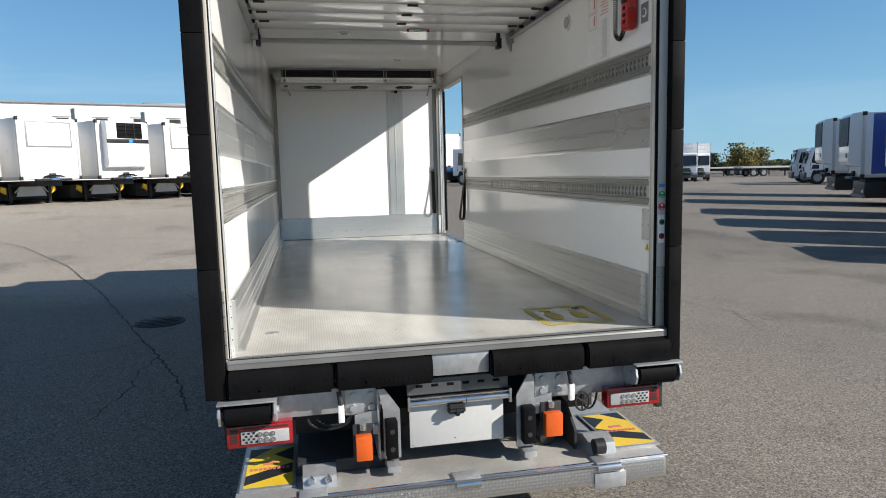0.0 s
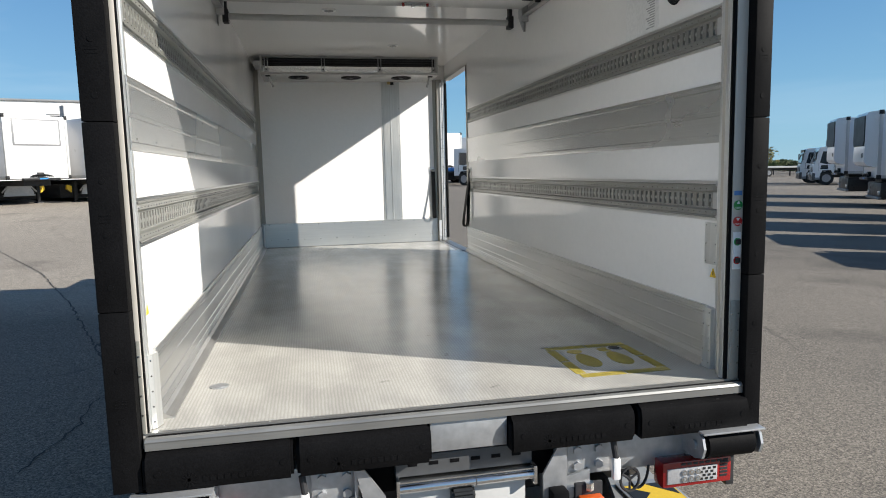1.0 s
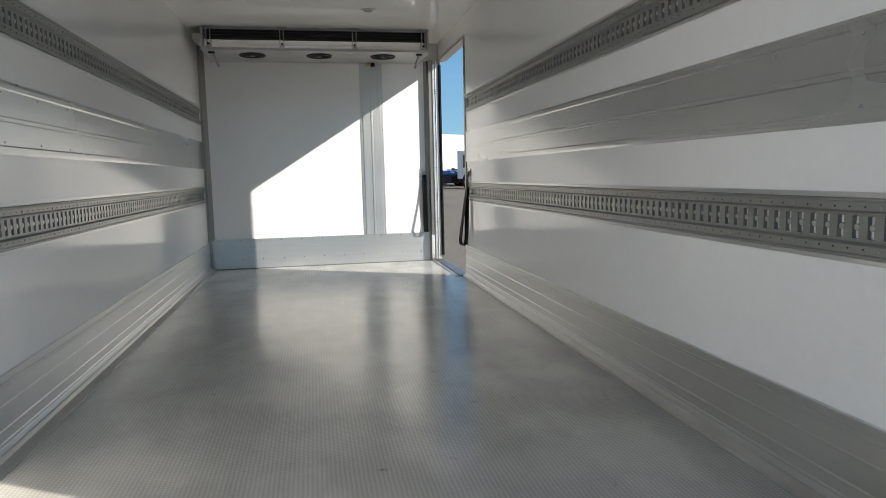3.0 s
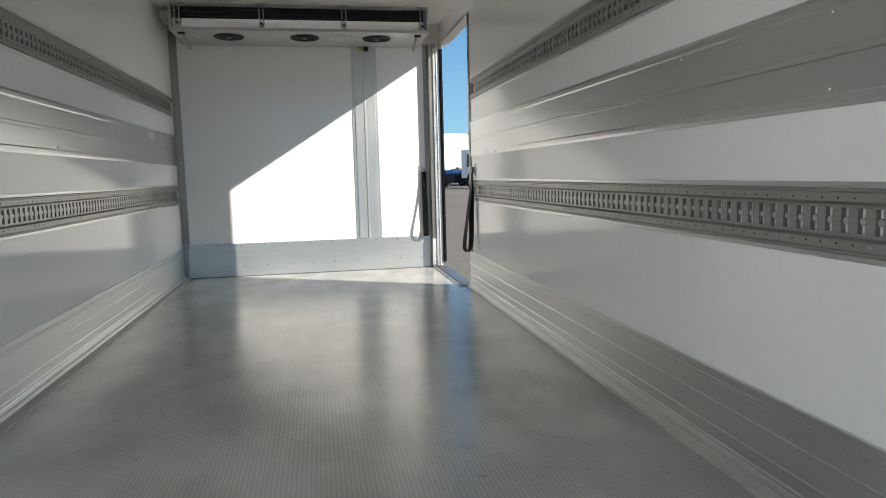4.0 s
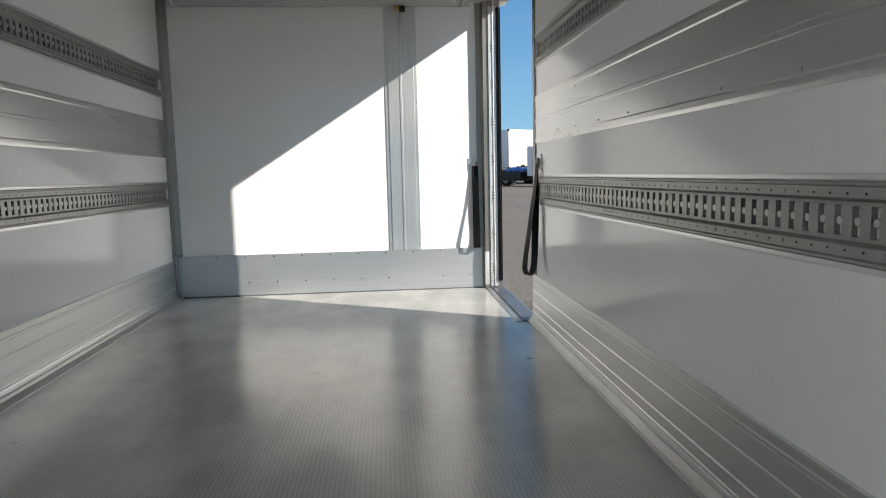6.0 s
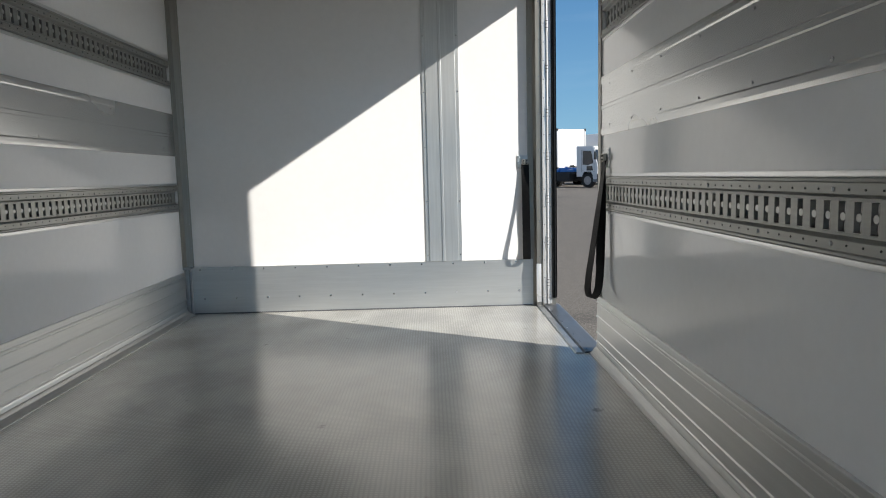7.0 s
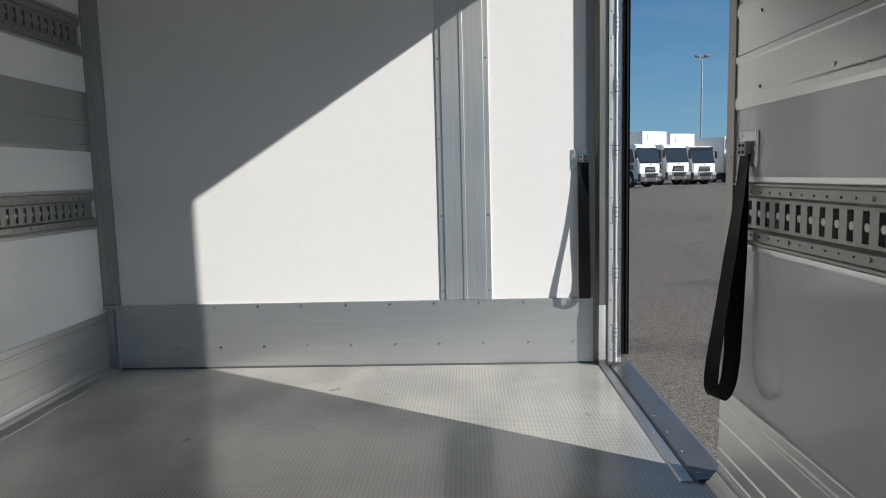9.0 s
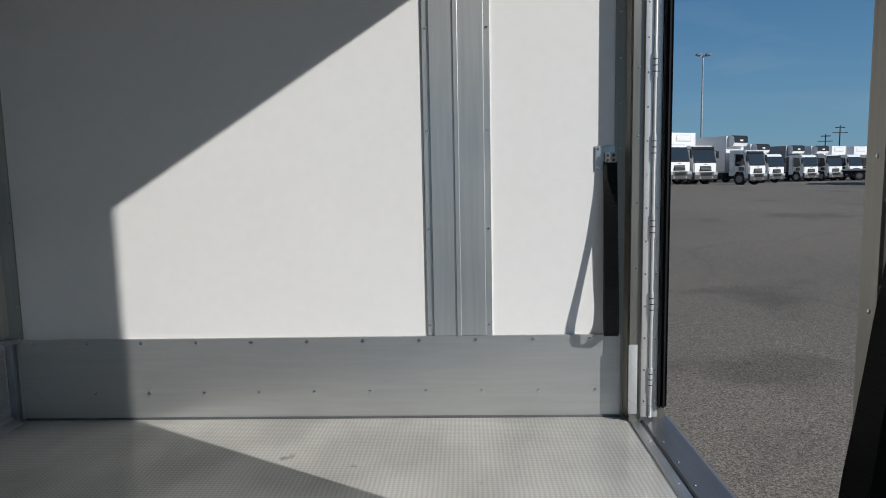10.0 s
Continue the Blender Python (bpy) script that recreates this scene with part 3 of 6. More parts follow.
part("edge_gasket", boxed(2.46, 2.495, L + T + 0.004, L + T + 0.02, 0.0, DOOR_Z - 0.02, 0.004), PLASTIC, leaf)

# ---- evaporator under the ceiling ----
EX0, EX1, EY, EZ = 0.142, 2.262, 5.64, 2.142
evap = thing("evaporator", "slim grey ceiling evaporator with three fans and dark coil", "evaporator")
tray = part("drain_tray", boxed(EX0 - 0.01, EX1 + 0.01, EY - 0.02, L - 0.002, EZ, EZ + 0.028, 0.006), GREY_POST, evap, "light grey drip tray")
part("front_panel", boxed(EX0 + 0.02, EX1 - 0.02, EY, EY + 0.012, EZ + 0.029, EZ + 0.098, 0.002), STRIP_ALU, evap, "brushed aluminium front strip")
part("coil", boxed(EX0 + 0.03, EX1 - 0.03, EY + 0.03, L - 0.05, EZ + 0.03, H - 0.012), FIN, evap, "dark finned coil")
for k in range(3):
    z = EZ + 0.112 + 0.03 * k
    part("louvre", boxed(EX0 + 0.02, EX1 - 0.02, EY + 0.004, EY + 0.026, z, z + 0.005, 0.001), DARK, evap)
part("top_rail", boxed(EX0, EX1, EY, EY + 0.03, H - 0.02, H - 0.004, 0.002), GREY_POST, evap)
for x0, x1 in ((EX0 - 0.01, EX0 + 0.012), (EX1 - 0.012, EX1 + 0.01)):
    part("end_cap", boxed(x0, x1, EY - 0.01, L - 0.01, EZ + 0.028, H - 0.004, 0.003), GREY_POST, evap)
for x in (EX0 + 0.06, 0.865, 1.545, EX1 - 0.045):
    bm = bmesh.new()
    for dx in (-0.021, 0.013):
        box(bm, x + dx, x + dx + 0.008, EY - 0.022, EY - 0.002, EZ + 0.035, H - 0.002, 0.001)
    box(bm, x - 0.021, x + 0.021, EY - 0.022, EY - 0.002, EZ + 0.028, EZ + 0.046, 0.001)
    box(bm, x - 0.05, x + 0.05, EY - 0.03, EY + 0.03, H - 0.012, H - 0.001, 0.002)
    br = part("hanger", bm, GALV, evap, "galvanised hanger")
    part("bolt", rod(bmesh.new(), (x, EY - 0.027, EZ + 0.06), (x, EY - 0.02, EZ + 0.06), 0.009, 10), PLASTIC, br)
for x in (0.574, 1.21, 1.838):
    bm = bmesh.new()
    for r in (0.118, 0.1, 0.082, 0.062, 0.04):
        n = 28
        for k in range(n):
            a, b = 2 * math.pi * k / n, 2 * math.pi * (k + 1) / n
            rod(bm, (x + r * math.cos(a), EY + 0.21 + r * math.sin(a), EZ - 0.006), (x + r * math.cos(b), EY + 0.21 + r * math.sin(b), EZ - 0.006), 0.0035 if r < 0.11 else 0.009, 5)
    for k in range(6):
        a = math.pi * k / 3
        rod(bm, (x, EY + 0.21, EZ - 0.008), (x + 0.115 * math.cos(a), EY + 0.21 + 0.115 * math.sin(a), EZ - 0.008), 0.004, 5)
    fan = part("fan_guard", bm, PLASTIC, evap, "black round fan guard")
    part("fan_well", rod(bmesh.new(), (x, EY + 0.21, EZ - 0.001), (x, EY + 0.21, EZ - 0.004), 0.112, 28), FIN, fan)
    part("hub", rod(bmesh.new(), (x, EY + 0.21, EZ - 0.004), (x, EY + 0.21, EZ - 0.016), 0.022, 14), GREY_PANEL, fan)
rivets(evap, [(x, y, EZ - 0.001) for x in np.arange(0.3, 2.2, 0.31) for y in (EY + 0.07, EY + 0.45)], 0.006, "z", DARK)
bm = boxed(0.05, EX0 - 0.012, EY + 0.06, EY + 0.4, EZ + 0.11, H - 0.05, 0.006)
part("pipe_box", bm, GREY_POST, evap, "grey pipe box")
for x, dx in ((0.215, 0.055), (2.185, -0.04)):
    bm = rod(bmesh.new(), (x, EY + 0.07, EZ + 0.005), (x + dx * 0.35, EY + 0.08, EZ - 0.045), 0.0125, 12)
    rod(bm, (x + dx * 0.35, EY + 0.08, EZ - 0.043), (x + dx, EY + 0.10, EZ - 0.135), 0.0125, 12)
    hose = part("drain_hose", bm, GREY_POST, evap, "grey drain hose")
    part("clip", boxed(x - 0.03, x + 0.028, EY + 0.05, EY + 0.09, EZ - 0.016, EZ - 0.0005, 0.004), PLASTIC, hose, "black hose clip")
part("inspection_plate", boxed(1.43, 1.62, EY + 0.10, EY + 0.30, EZ - 0.004, EZ - 0.0005, 0.001), GREY_POST, evap)
bm = boxed(1.705, 1.745, L - 0.06, L - 0.014, EZ - 0.032, EZ - 0.003, 0.004)
sens = thing("temperature_sensor", "small brass and black sensor under the evaporator", "sensor")
part("body", bm, BRASS, sens)
part("clip", boxed(1.747, 1.79, L - 0.055, L - 0.014, EZ - 0.04, EZ - 0.002, 0.004), PLASTIC, sens)


# ---- hand straps ----
def hand_strap(at, label, length, spread, bulge, turn=0.0, wide=0.046, twist=0.0):
    """Steel plate, clamp block and a doubled loop of webbing. Local: x across, y out of the wall (negative), z up."""
    s = thing("hand_strap", label, "strap", "hand straps by the side door", at)
    plate = part("base_plate", boxed(-0.052, 0.052, -0.004, 0.0, -0.045, 0.045, 0.0015), ALU_V, s, "riveted steel plate")
    rivets(plate, [(x, -0.005, z) for x in (-0.042, 0.042) for z in (-0.035, 0.0, 0.035)], 0.005, "y", BRIGHT)
    block = part("clamp", boxed(-0.021, 0.021, -0.022, -0.004, -0.016, 0.02, 0.003), JAMB, s)
    rivets(block, [(x, -0.023, z) for x in (-0.010, 0.010) for z in (-0.007, 0.010)], 0.005, "y", DARK)
    n, thick = 28, 0.0026

    def half_gap(d):
        return spread * min(1.0, d / 0.82) ** 1.25 * math.sqrt(max(0.0, 1 - max(0.0, (d - 0.9) / 0.1) ** 2))

    bm = bmesh.new()
    rows = []
    for leg in (1, -1):
        for i in range(n + 1):
            d = 1 - (1 - i / n) ** 1.6 if leg > 0 else 1 - (i / n) ** 1.6
            if leg < 0 and i == 0:
                continue
            ang = turn * min(1.0, d * 2.5) + leg * twist * max(0.0, math.sin(math.pi * d))
            out, w = Vector((math.sin(turn), math.cos(turn), 0)), Vector((math.cos(ang), -math.sin(ang), 0)) * wide / 2
            c = Vector((0, -0.012 - bulge * d, -0.012 - length * d)) - out * leg * half_gap(d)
            rows.append([c - w, c + w])
    vs = [[bm.verts.new(p) for p in r] for r in rows]
    for p, q in zip(vs, vs[1:]):
        bm.faces.new((p[0], p[1], q[1], q[0]))
    bmesh.ops.recalc_face_normals(bm, faces=bm.faces[:])
    bmesh.ops.solidify(bm, geom=bm.faces[:], thickness=thick)
    part("webbing", bm, STRAP, s, "black webbing loop")
    return s


hand_strap(pose(2.298, L - 0.001, 0.968), "black webbing hand strap on the front bulkhead", 0.635, 0.034, 0.042, 0.1, 0.05, 0.25)
hand_strap(pose(W - 0.001, 4.90, 0.955, 0, 0, -90), "black webbing hand strap beside the side doorway", 0.64, 0.034, 0.055, radians(-25), 0.05, 0.2)


# ---- sectional rear door, parked under the ceiling ----
door = thing("sectional_door", "white sectional rear door rolled up under the ceiling", "overhead door")
DZ = 2.262
for k in range(7):
    a, b = 0.48 + 0.3265 * k - 0.0, 0.48 + 0.3265 * (k + 1)
    part("panel", boxed(0.07, W - 0.07, a + 0.0025, b - 0.0025, DZ, DZ + 0.034, 0.003), CEIL, door)
    if k:
        part("seam_strip", boxed(0.07, W - 0.07, a - 0.0025, a + 0.0025, DZ + 0.006, DZ + 0.03), DARK, door)
        for x in (0.10, 0.50 * W + 0.04, W - 0.17):
            bm = boxed(x, x + 0.085, a - 0.02, a + 0.02, DZ - 0.006, DZ, 0.0015)
            rod(bm, (x, a, DZ - 0.008), (x + 0.085, a, DZ - 0.008), 0.006, 8)
            part("door_hinge", bm, DARK, door, "black hinge")
        for x, s in ((0.065, -1), (W - 0.065, 1)):
            part("roller", rod(bmesh.new(), (x, a, DZ - 0.006), (x + s * 0.04, a, DZ - 0.006), 0.017, 12), PLASTIC, door)
latch = part("lock", boxed(1.42, 1.60, 2.62, 2.67, DZ - 0.012, DZ, 0.004), GALV, door, "galvanised lock with red grips")
for x in (1.40, 1.59):
    part("grip", boxed(x, x + 0.022, 2.625, 2.65, DZ - 0.032, DZ - 0.004, 0.007), RED_LENS, latch)
part("slide_bar", rod(bmesh.new(), (1.36, 2.645, DZ - 0.02), (1.66, 2.645, DZ - 0.02), 0.007, 10), BRIGHT, latch)
part("spindle", rod(bmesh.new(), (1.49, 2.645, DZ - 0.012), (1.49, 2.645, DZ - 0.035), 0.018, 14), BRIGHT, latch)
for x, s in ((0.004, 1), (W - 0.004, -1)):
    bm = prism(bmesh.new(), [(x, DZ - 0.045), (x + s * 0.05, DZ - 0.045), (x + s * 0.05, DZ - 0.038), (x + s * 0.006, DZ - 0.038), (x + s * 0.006, DZ + 0.02), (x, DZ + 0.02)], "y", 0.12, 2.78)
    tr = part("track", bm, GALV, door, "galvanised door track", smooth=False)
    part("track_end", boxed(min(x, x + s * 0.06), max(x, x + s * 0.06), 2.78, 2.80, DZ - 0.09, DZ + 0.04, 0.004), GALV, tr)
tube = thing("spring_shaft", "grey tube across the ceiling with end brackets", "tube")
part("tube", rod(bmesh.new(), (0.05, 3.0, 2.205), (W - 0.08, 3.0, 2.205), 0.025, 20), GREY_POST, tube)
for x0, x1 in ((0.03, 0.075), (W - 0.12, W - 0.075)):
    b = part("bracket", boxed(x0, x1, 2.955, 3.045, 2.155, 2.255, 0.006), DARK, tube, "dark end bracket")
    part("hanger", boxed(x0 + 0.01, x1 - 0.01, 2.97, 3.03, 2.25, H), DARK, b)
for x, s in ((0.004, 1), (W - 0.004, -1)):
    part("side_plate", prism(bmesh.new(), [(2.86, 2.11), (2.90, 2.11), (3.03, 2.25), (3.03, H), (2.86, H)], "x", x, x + s * 0.006), GALV, tube, smooth=False)
for x, y in ((0.87, 3.36), (1.62, 4.9)):
    lamp = thing("ceiling_light", "small round recessed ceiling light", "light", "round ceiling lights")
    part("bezel", rod(bmesh.new(), (x, y, H - 0.008), (x, y, H - 0.001), 0.06, 28), PAPER, lamp)
    part("lens", rod(bmesh.new(), (x, y, H - 0.012), (x, y, H - 0.007), 0.04, 28), CLEAR_LENS, lamp)

# ---- things on the right wall near the rear ----
wl = thing("wall_light", "round clear wall light with a white bezel", "light")
part("bezel", rod(bmesh.new(), (W - 0.001, 1.43, 2.07), (W - 0.012, 1.43, 2.07), 0.062, 28), PAPER, wl)
part("lens", rod(bmesh.new(), (W - 0.011, 1.43, 2.07), (W - 0.018, 1.43, 2.07), 0.045, 28), CLEAR_LENS, wl)
st = thing("instruction_sticker", "printed safety notice with red and grey print", "sticker")
part("sheet", boxed(W - 0.0015, W - 0.0002, 0.70, 1.06, 1.68, 2.14), PAPER, st)
for r in range(2):
    for c in range(1):
        y0, z0 = 0.90, 1.92 + 0.115 * r
        bm = bmesh.new()
        box(bm, W - 0.0025, W - 0.0015, y0, y0 + 0.135, z0, z0 + 0.003)
        box(bm, W - 0.0025, W - 0.0015, y0, y0 + 0.135, z0 + 0.103, z0 + 0.106)
        box(bm, W - 0.0025, W - 0.0015, y0, y0 + 0.003, z0, z0 + 0.106)
        box(bm, W - 0.0025, W - 0.0015, y0 + 0.132, y0 + 0.135, z0, z0 + 0.106)
        box(bm, W - 0.0025, W - 0.0015, y0 + 0.03, y0 + 0.05, z0 + 0.02, z0 + 0.085)
        part("print_red", bm, INK_RED, st)
bm = bmesh.new()
for k in range(7):
    box(bm, W - 0.0025, W - 0.0015, 0.73, 0.85 - 0.02 * (k % 3), 1.99 + 0.02 * k, 1.997 + 0.02 * k)
part("print_red", bm, INK_RED, st)
bm = bmesh.new()
for k in range(20):
    box(bm, W - 0.0025, W - 0.0015, 0.74, 0.83 - 0.013 * ((k * 7) % 4), 1.70 + 0.013 * k, 1.706 + 0.013 * k)
part("print_grey", bm, INK_GREY, st)

phone = thing("lift_remote", "red hand control with a coiled black cable in a bracket", "remote control")
part("bracket", boxed(W - 0.012, W - 0.0005, 0.39, 0.47, 1.84, 2.02, 0.004), BRASS, phone, "tan plastic bracket")
bm = prism(bmesh.new(), [(0.31, 1.79), (0.38, 1.79), (0.395, 1.82), (0.39, 1.98), (0.375, 2.02), (0.32, 2.02), (0.302, 1.98), (0.298, 1.82)], "x", W - 0.075, W - 0.012)
bmesh.ops.bevel(bm, geom=bm.edges[:], offset=0.008, segments=2, affect="EDGES")
hs = part("handset", bm, RED, phone, "red handset with dark grip")
part("grip", boxed(W - 0.085, W - 0.05, 0.312, 0.38, 1.95, 2.07, 0.01), PLASTIC, hs)
for z in (1.84, 1.88, 1.92):
    part("button", rod(bmesh.new(), (W - 0.074, 0.35, z), (W - 0.080, 0.35, z), 0.012, 12), RUBBER, hs)
cu = bpy.data.curves.new("coiled_cable", "CURVE")
cu.dimensions, cu.bevel_depth, cu.bevel_resolution = "3D", 0.0035, 1
sp = cu.splines.new("POLY")
pts = []
for i in range(420):
    u = i / 419
    a = u * 2 * math.pi * 46
    if u < 0.45:
        c, tz = (0.55, 2.12 - (u / 0.45) * 0.28), 0.0
    elif u < 0.8:
        v = (u - 0.45) / 0.35 * math.pi
        c, tz = (0.49 + 0.06 * math.cos(v), 1.84 - 0.075 * math.sin(v)), v
    else:
        c, tz = (0.43 - 0.02 * (u - 0.8) / 0.2, 1.84 + (u - 0.8) / 0.2 * 0.12), math.pi
    r = 0.0135
    pts.append((W - 0.035 + r * math.cos(a), c[0] + r * math.sin(a) * math.cos(tz), c[1] + r * math.sin(a) * math.sin(tz)))
sp.points.add(len(pts) - 1)
for p, q in zip(sp.points, pts):
    p.co = (*q, 1)
tmp = bpy.data.objects.new("coil_tmp", cu)
me = bpy.data.meshes.new_from_object(tmp)
bpy.data.objects.remove(tmp)
me.materials.clear()
me.materials.append(PLASTIC)
coil = new("coiled_cable", me)
coil.parent = phone
sw = thing("square_switch", "dark square switch plate with a round button", "switch")
part("plate", boxed(W - 0.006, W - 0.0005, 0.185, 0.265, 1.81, 1.925, 0.002), GREY_PANEL, sw)
part("ring", rod(bmesh.new(), (W - 0.006, 0.225, 1.868), (W - 0.010, 0.225, 1.868), 0.028, 20), PAPER, sw)
part("button", rod(bmesh.new(), (W - 0.010, 0.225, 1.868), (W - 0.015, 0.225, 1.868), 0.018, 20), GREY_PANEL, sw)
cp = thing("cover_plate", "small screwed metal cover plate on the wall", "plate")
pl = part("plate", boxed(W - 0.005, W - 0.0005, 0.135, 0.232, 0.492, 0.69, 0.002), ALU_V, cp)
rivets(pl, [(W - 0.006, y, z) for y in (0.147, 0.22) for z in (0.505, 0.59, 0.678)], 0.004, "x", BRIGHT)
tri = thing("warning_sticker", "small yellow electrical warning triangle sticker", "sticker", "warning triangles")
part("sheet", boxed(W - 0.0015, W - 0.0003, 0.128, 0.20, 0.425, 0.485), PAPER, tri)
part("triangle", prism(bmesh.new(), [(0.138, 0.432), (0.19, 0.432), (0.164, 0.478)], "x", W - 0.0025, W - 0.0015), WARN_YELLOW, tri, smooth=False)
part("mark", boxed(W - 0.0032, W - 0.0025, 0.161, 0.167, 0.442, 0.464), PLASTIC, tri)
tri2 = thing("warning_sticker", "small yellow electrical warning triangle sticker", "sticker", "warning triangles")
part("sheet", boxed(0.0003, 0.0015, 0.05, 0.105, 0.43, 0.49), PAPER, tri2)
part("triangle", prism(bmesh.new(), [(0.054, 0.437), (0.101, 0.437), (0.0775, 0.483)], "x", 0.0015, 0.0025), WARN_YELLOW, tri2, smooth=False)

# ---- rear frame ----
rear = tagged(new("rear_frame"), "aluminium rear door frame of the refrigerated body", "door frame", kind="structure")
for s, x, seal, post, buf_x, shell in ((-1, 0.0, (0.0, 0.006), (0.006, 0.024), (0.024, 0.128), (0.05, 0.11)),
                                      (1, W, (-0.060, -0.047), (-0.047, 0.006), (0.006, 0.085), (0.01, 0.075))):
    def X(a, b):
        return sorted((x + s * a, x + s * b))
    if s < 0:
        part("inner_post", box(bmesh.new(), *X(-0.004, 0.03), 0.02, 0.046, 0.0, H, 0.002), ALU_V, rear)
    else:
        part("inner_post", box(bmesh.new(), *X(-0.012, 0.03), 0.02, 0.13, 0.0, H, 0.004), ALU_V, rear)
        part("post_rib", box(bmesh.new(), *X(-0.02, -0.004), 0.05, 0.07, 0.0, H, 0.002), ALU_V, rear)
    part("inner_seal", box(bmesh.new(), *X(*seal), -0.028, -0.012, -0.04, H, 0.003), RUBBER, rear)
    part("inner_return", box(bmesh.new(), *X(seal[0], seal[1] - 0.002), -0.011, 0.02, -0.04, H, 0.002), ALU_V, rear)
    part("outer_post", box(bmesh.new(), *X(*post), -0.03, 0.06, -0.06, H, 0.004), MID_POST, rear)
    ft = part("post_foot", box(bmesh.new(), *X(post[0] + 0.003, post[1] - 0.003), -0.033, -0.03, -0.05, 0.36, 0.001), FOOT_PLATE, rear)
    rivets(ft, [(x + s * a, -0.034, z) for a in (post[0] + 0.01, post[1] - 0.01) for z in np.arange(0.0, 0.35, 0.075)], 0.004, "y", BRIGHT)
    part("corner_shell", box(bmesh.new(), *X(*shell), 0.025, 0.2, -0.2, H + 0.08, 0.006), GREY_POST, rear)
    if s < 0:
        cor = prism(bmesh.new(), [(-0.001, 0.012), (0.006, 0.010), (0.020, 0.020), (0.034, 0.058), (0.030, 0.064), (-0.001, 0.064)], "z", 0.004, 0.292)
        cp2 = part("post_guard", cor, ALU_V, rear, "riveted aluminium post guard", smooth=False)
        rivets(cp2, [(0.0135, 0.014, z) for z in np.arange(0.03, 0.28, 0.06)], 0.0042, "y", BRIGHT)
    else:
        cor = box(bmesh.new(), *X(-0.035, 0.002), 0.125, 0.19, 0.0, 0.29, 0.004)
        cp2 = part("post_guard", cor, ALU_V, rear, "riveted aluminium post guard")
        rivets(cp2, [(x - s * 0.036, y, z) for y in (0.135, 0.18) for z in np.arange(0.03, 0.28, 0.06)], 0.0045, "x", BRIGHT)
    xm = x + s * sum(buf_x) / 2
    zs = [-0.205, 0.48, 1.155, 1.645, 2.45]
    for a, b in zip(zs, zs[1:]):
        bmp = thing("post_bumper", "black rubber bumper strip on the rear post", "bumper", "rear post bumpers")
        body = part("strip", box(bmesh.new(), *X(*buf_x), -0.08, 0.02, a + 0.001, b - 0.001, 0.005), RUBBER, bmp)
        for z in np.arange(a + 0.09, b - 0.03, 0.19):
            part("bolt", rod(bmesh.new(), (xm, -0.0815, z), (xm, -0.075, z), 0.011, 12), RUBBER, bmp)
        bm = bmesh.new()
        mid = (a + b) / 2
        for k in range(3):
            box(bm, xm - 0.02, xm + 0.02, -0.0812, -0.07, mid - 0.002 + 0.012 * (k - 1), mid + 0.002 + 0.012 * (k - 1))
        part("emboss", bm, RUBBER, bmp)
part("header", boxed(-0.14, W + 0.14, -0.03, 0.15, H, H + 0.12, 0.01), GREY_POST, rear)
bm = prism(bmesh.new(), [(-0.012, 0.0008), (-0.012, 0.0032), (-0.035, 0.0032), (-0.0355, -0.03), (-0.049, -0.03), (-0.050, -0.005), (-0.062, -0.011), (-0.068, -0.020), (-0.066, -0.026), (-0.066, -0.053), (-0.0345, -0.053), (-0.0345, 0.0008)], "x", -0.01, W + 0.01)
sillr = part("threshold", bm, THRESHOLD, rear, "bright aluminium threshold", smooth=False)
# black strip that fills the threshold's groove
part("gap_seal", boxed(0.0, W, -0.0488, -0.0358, -0.029, -0.0035), RUBBER, sillr, "black strip in the threshold gap")
rivets(sillr, [(x, -0.024, 0.0038) for x in np.arange(0.1, 2.45, 0.17)], 0.0042, "z", GALV)

for a, b in ((-0.02, 0.525), (0.538, 1.068), (1.398, 1.955), (1.972, 2.505)):
    bmp = thing("sill_bumper", "long black rubber bumper under the rear threshold", "bumper", "rear sill bumpers")
    bm = prism(bmesh.new(), [(0.02, -0.054), (-0.052, -0.054), (-0.088, -0.076), (-0.098, -0.108), (-0.098, -0.188), (-0.088, -0.206), (0.02, -0.206)], "x", a, b)
    bmesh.ops.bevel(bm, geom=[e for e in bm.edges if abs(e.verts[0].co.x - e.verts[1].co.x) < 1e-4], offset=0.012, segments=2, affect="EDGES")
    part("rubber", bm, RUBBER, bmp)
    for f in (0.1, 0.3, 0.72, 0.93):
        xx, zz = a + f * (b - a), (-0.094 if f in (0.3, 0.72) else -0.135)
        part("bolt", rod(bmesh.new(), (xx, -0.1, zz), (xx, -0.09, zz), 0.012, 14) if zz < -0.12 else rod(bmesh.new(), (xx, -0.079, zz + 0.019), (xx, -0.06, zz + 0.01), 0.012, 14), RUBBER, bmp)
    bm = bmesh.new()
    cx = a + 0.30 * (b - a)
    for k in range(6):
        ang = math.pi * k / 6
        box(bm, -0.028, 0.028, -0.0995, -0.096, -0.0025, 0.0025, m=pose(cx, 0, -0.166) @ Matrix.Rotation(ang, 4, "Y"))
    for k in range(8):
        box(bm, cx + 0.05 + 0.026 * k, cx + 0.068 + 0.026 * k, -0.0995, -0.096, -0.177, -0.157)
    part("emboss", bm, RUBBER, bmp, "raised marks in the rubber")
part("centre_plate", boxed(1.07, 1.395, -0.052, 0.02, -0.182, -0.054, 0.003), GALV, rear, "grey plate between the bumpers")

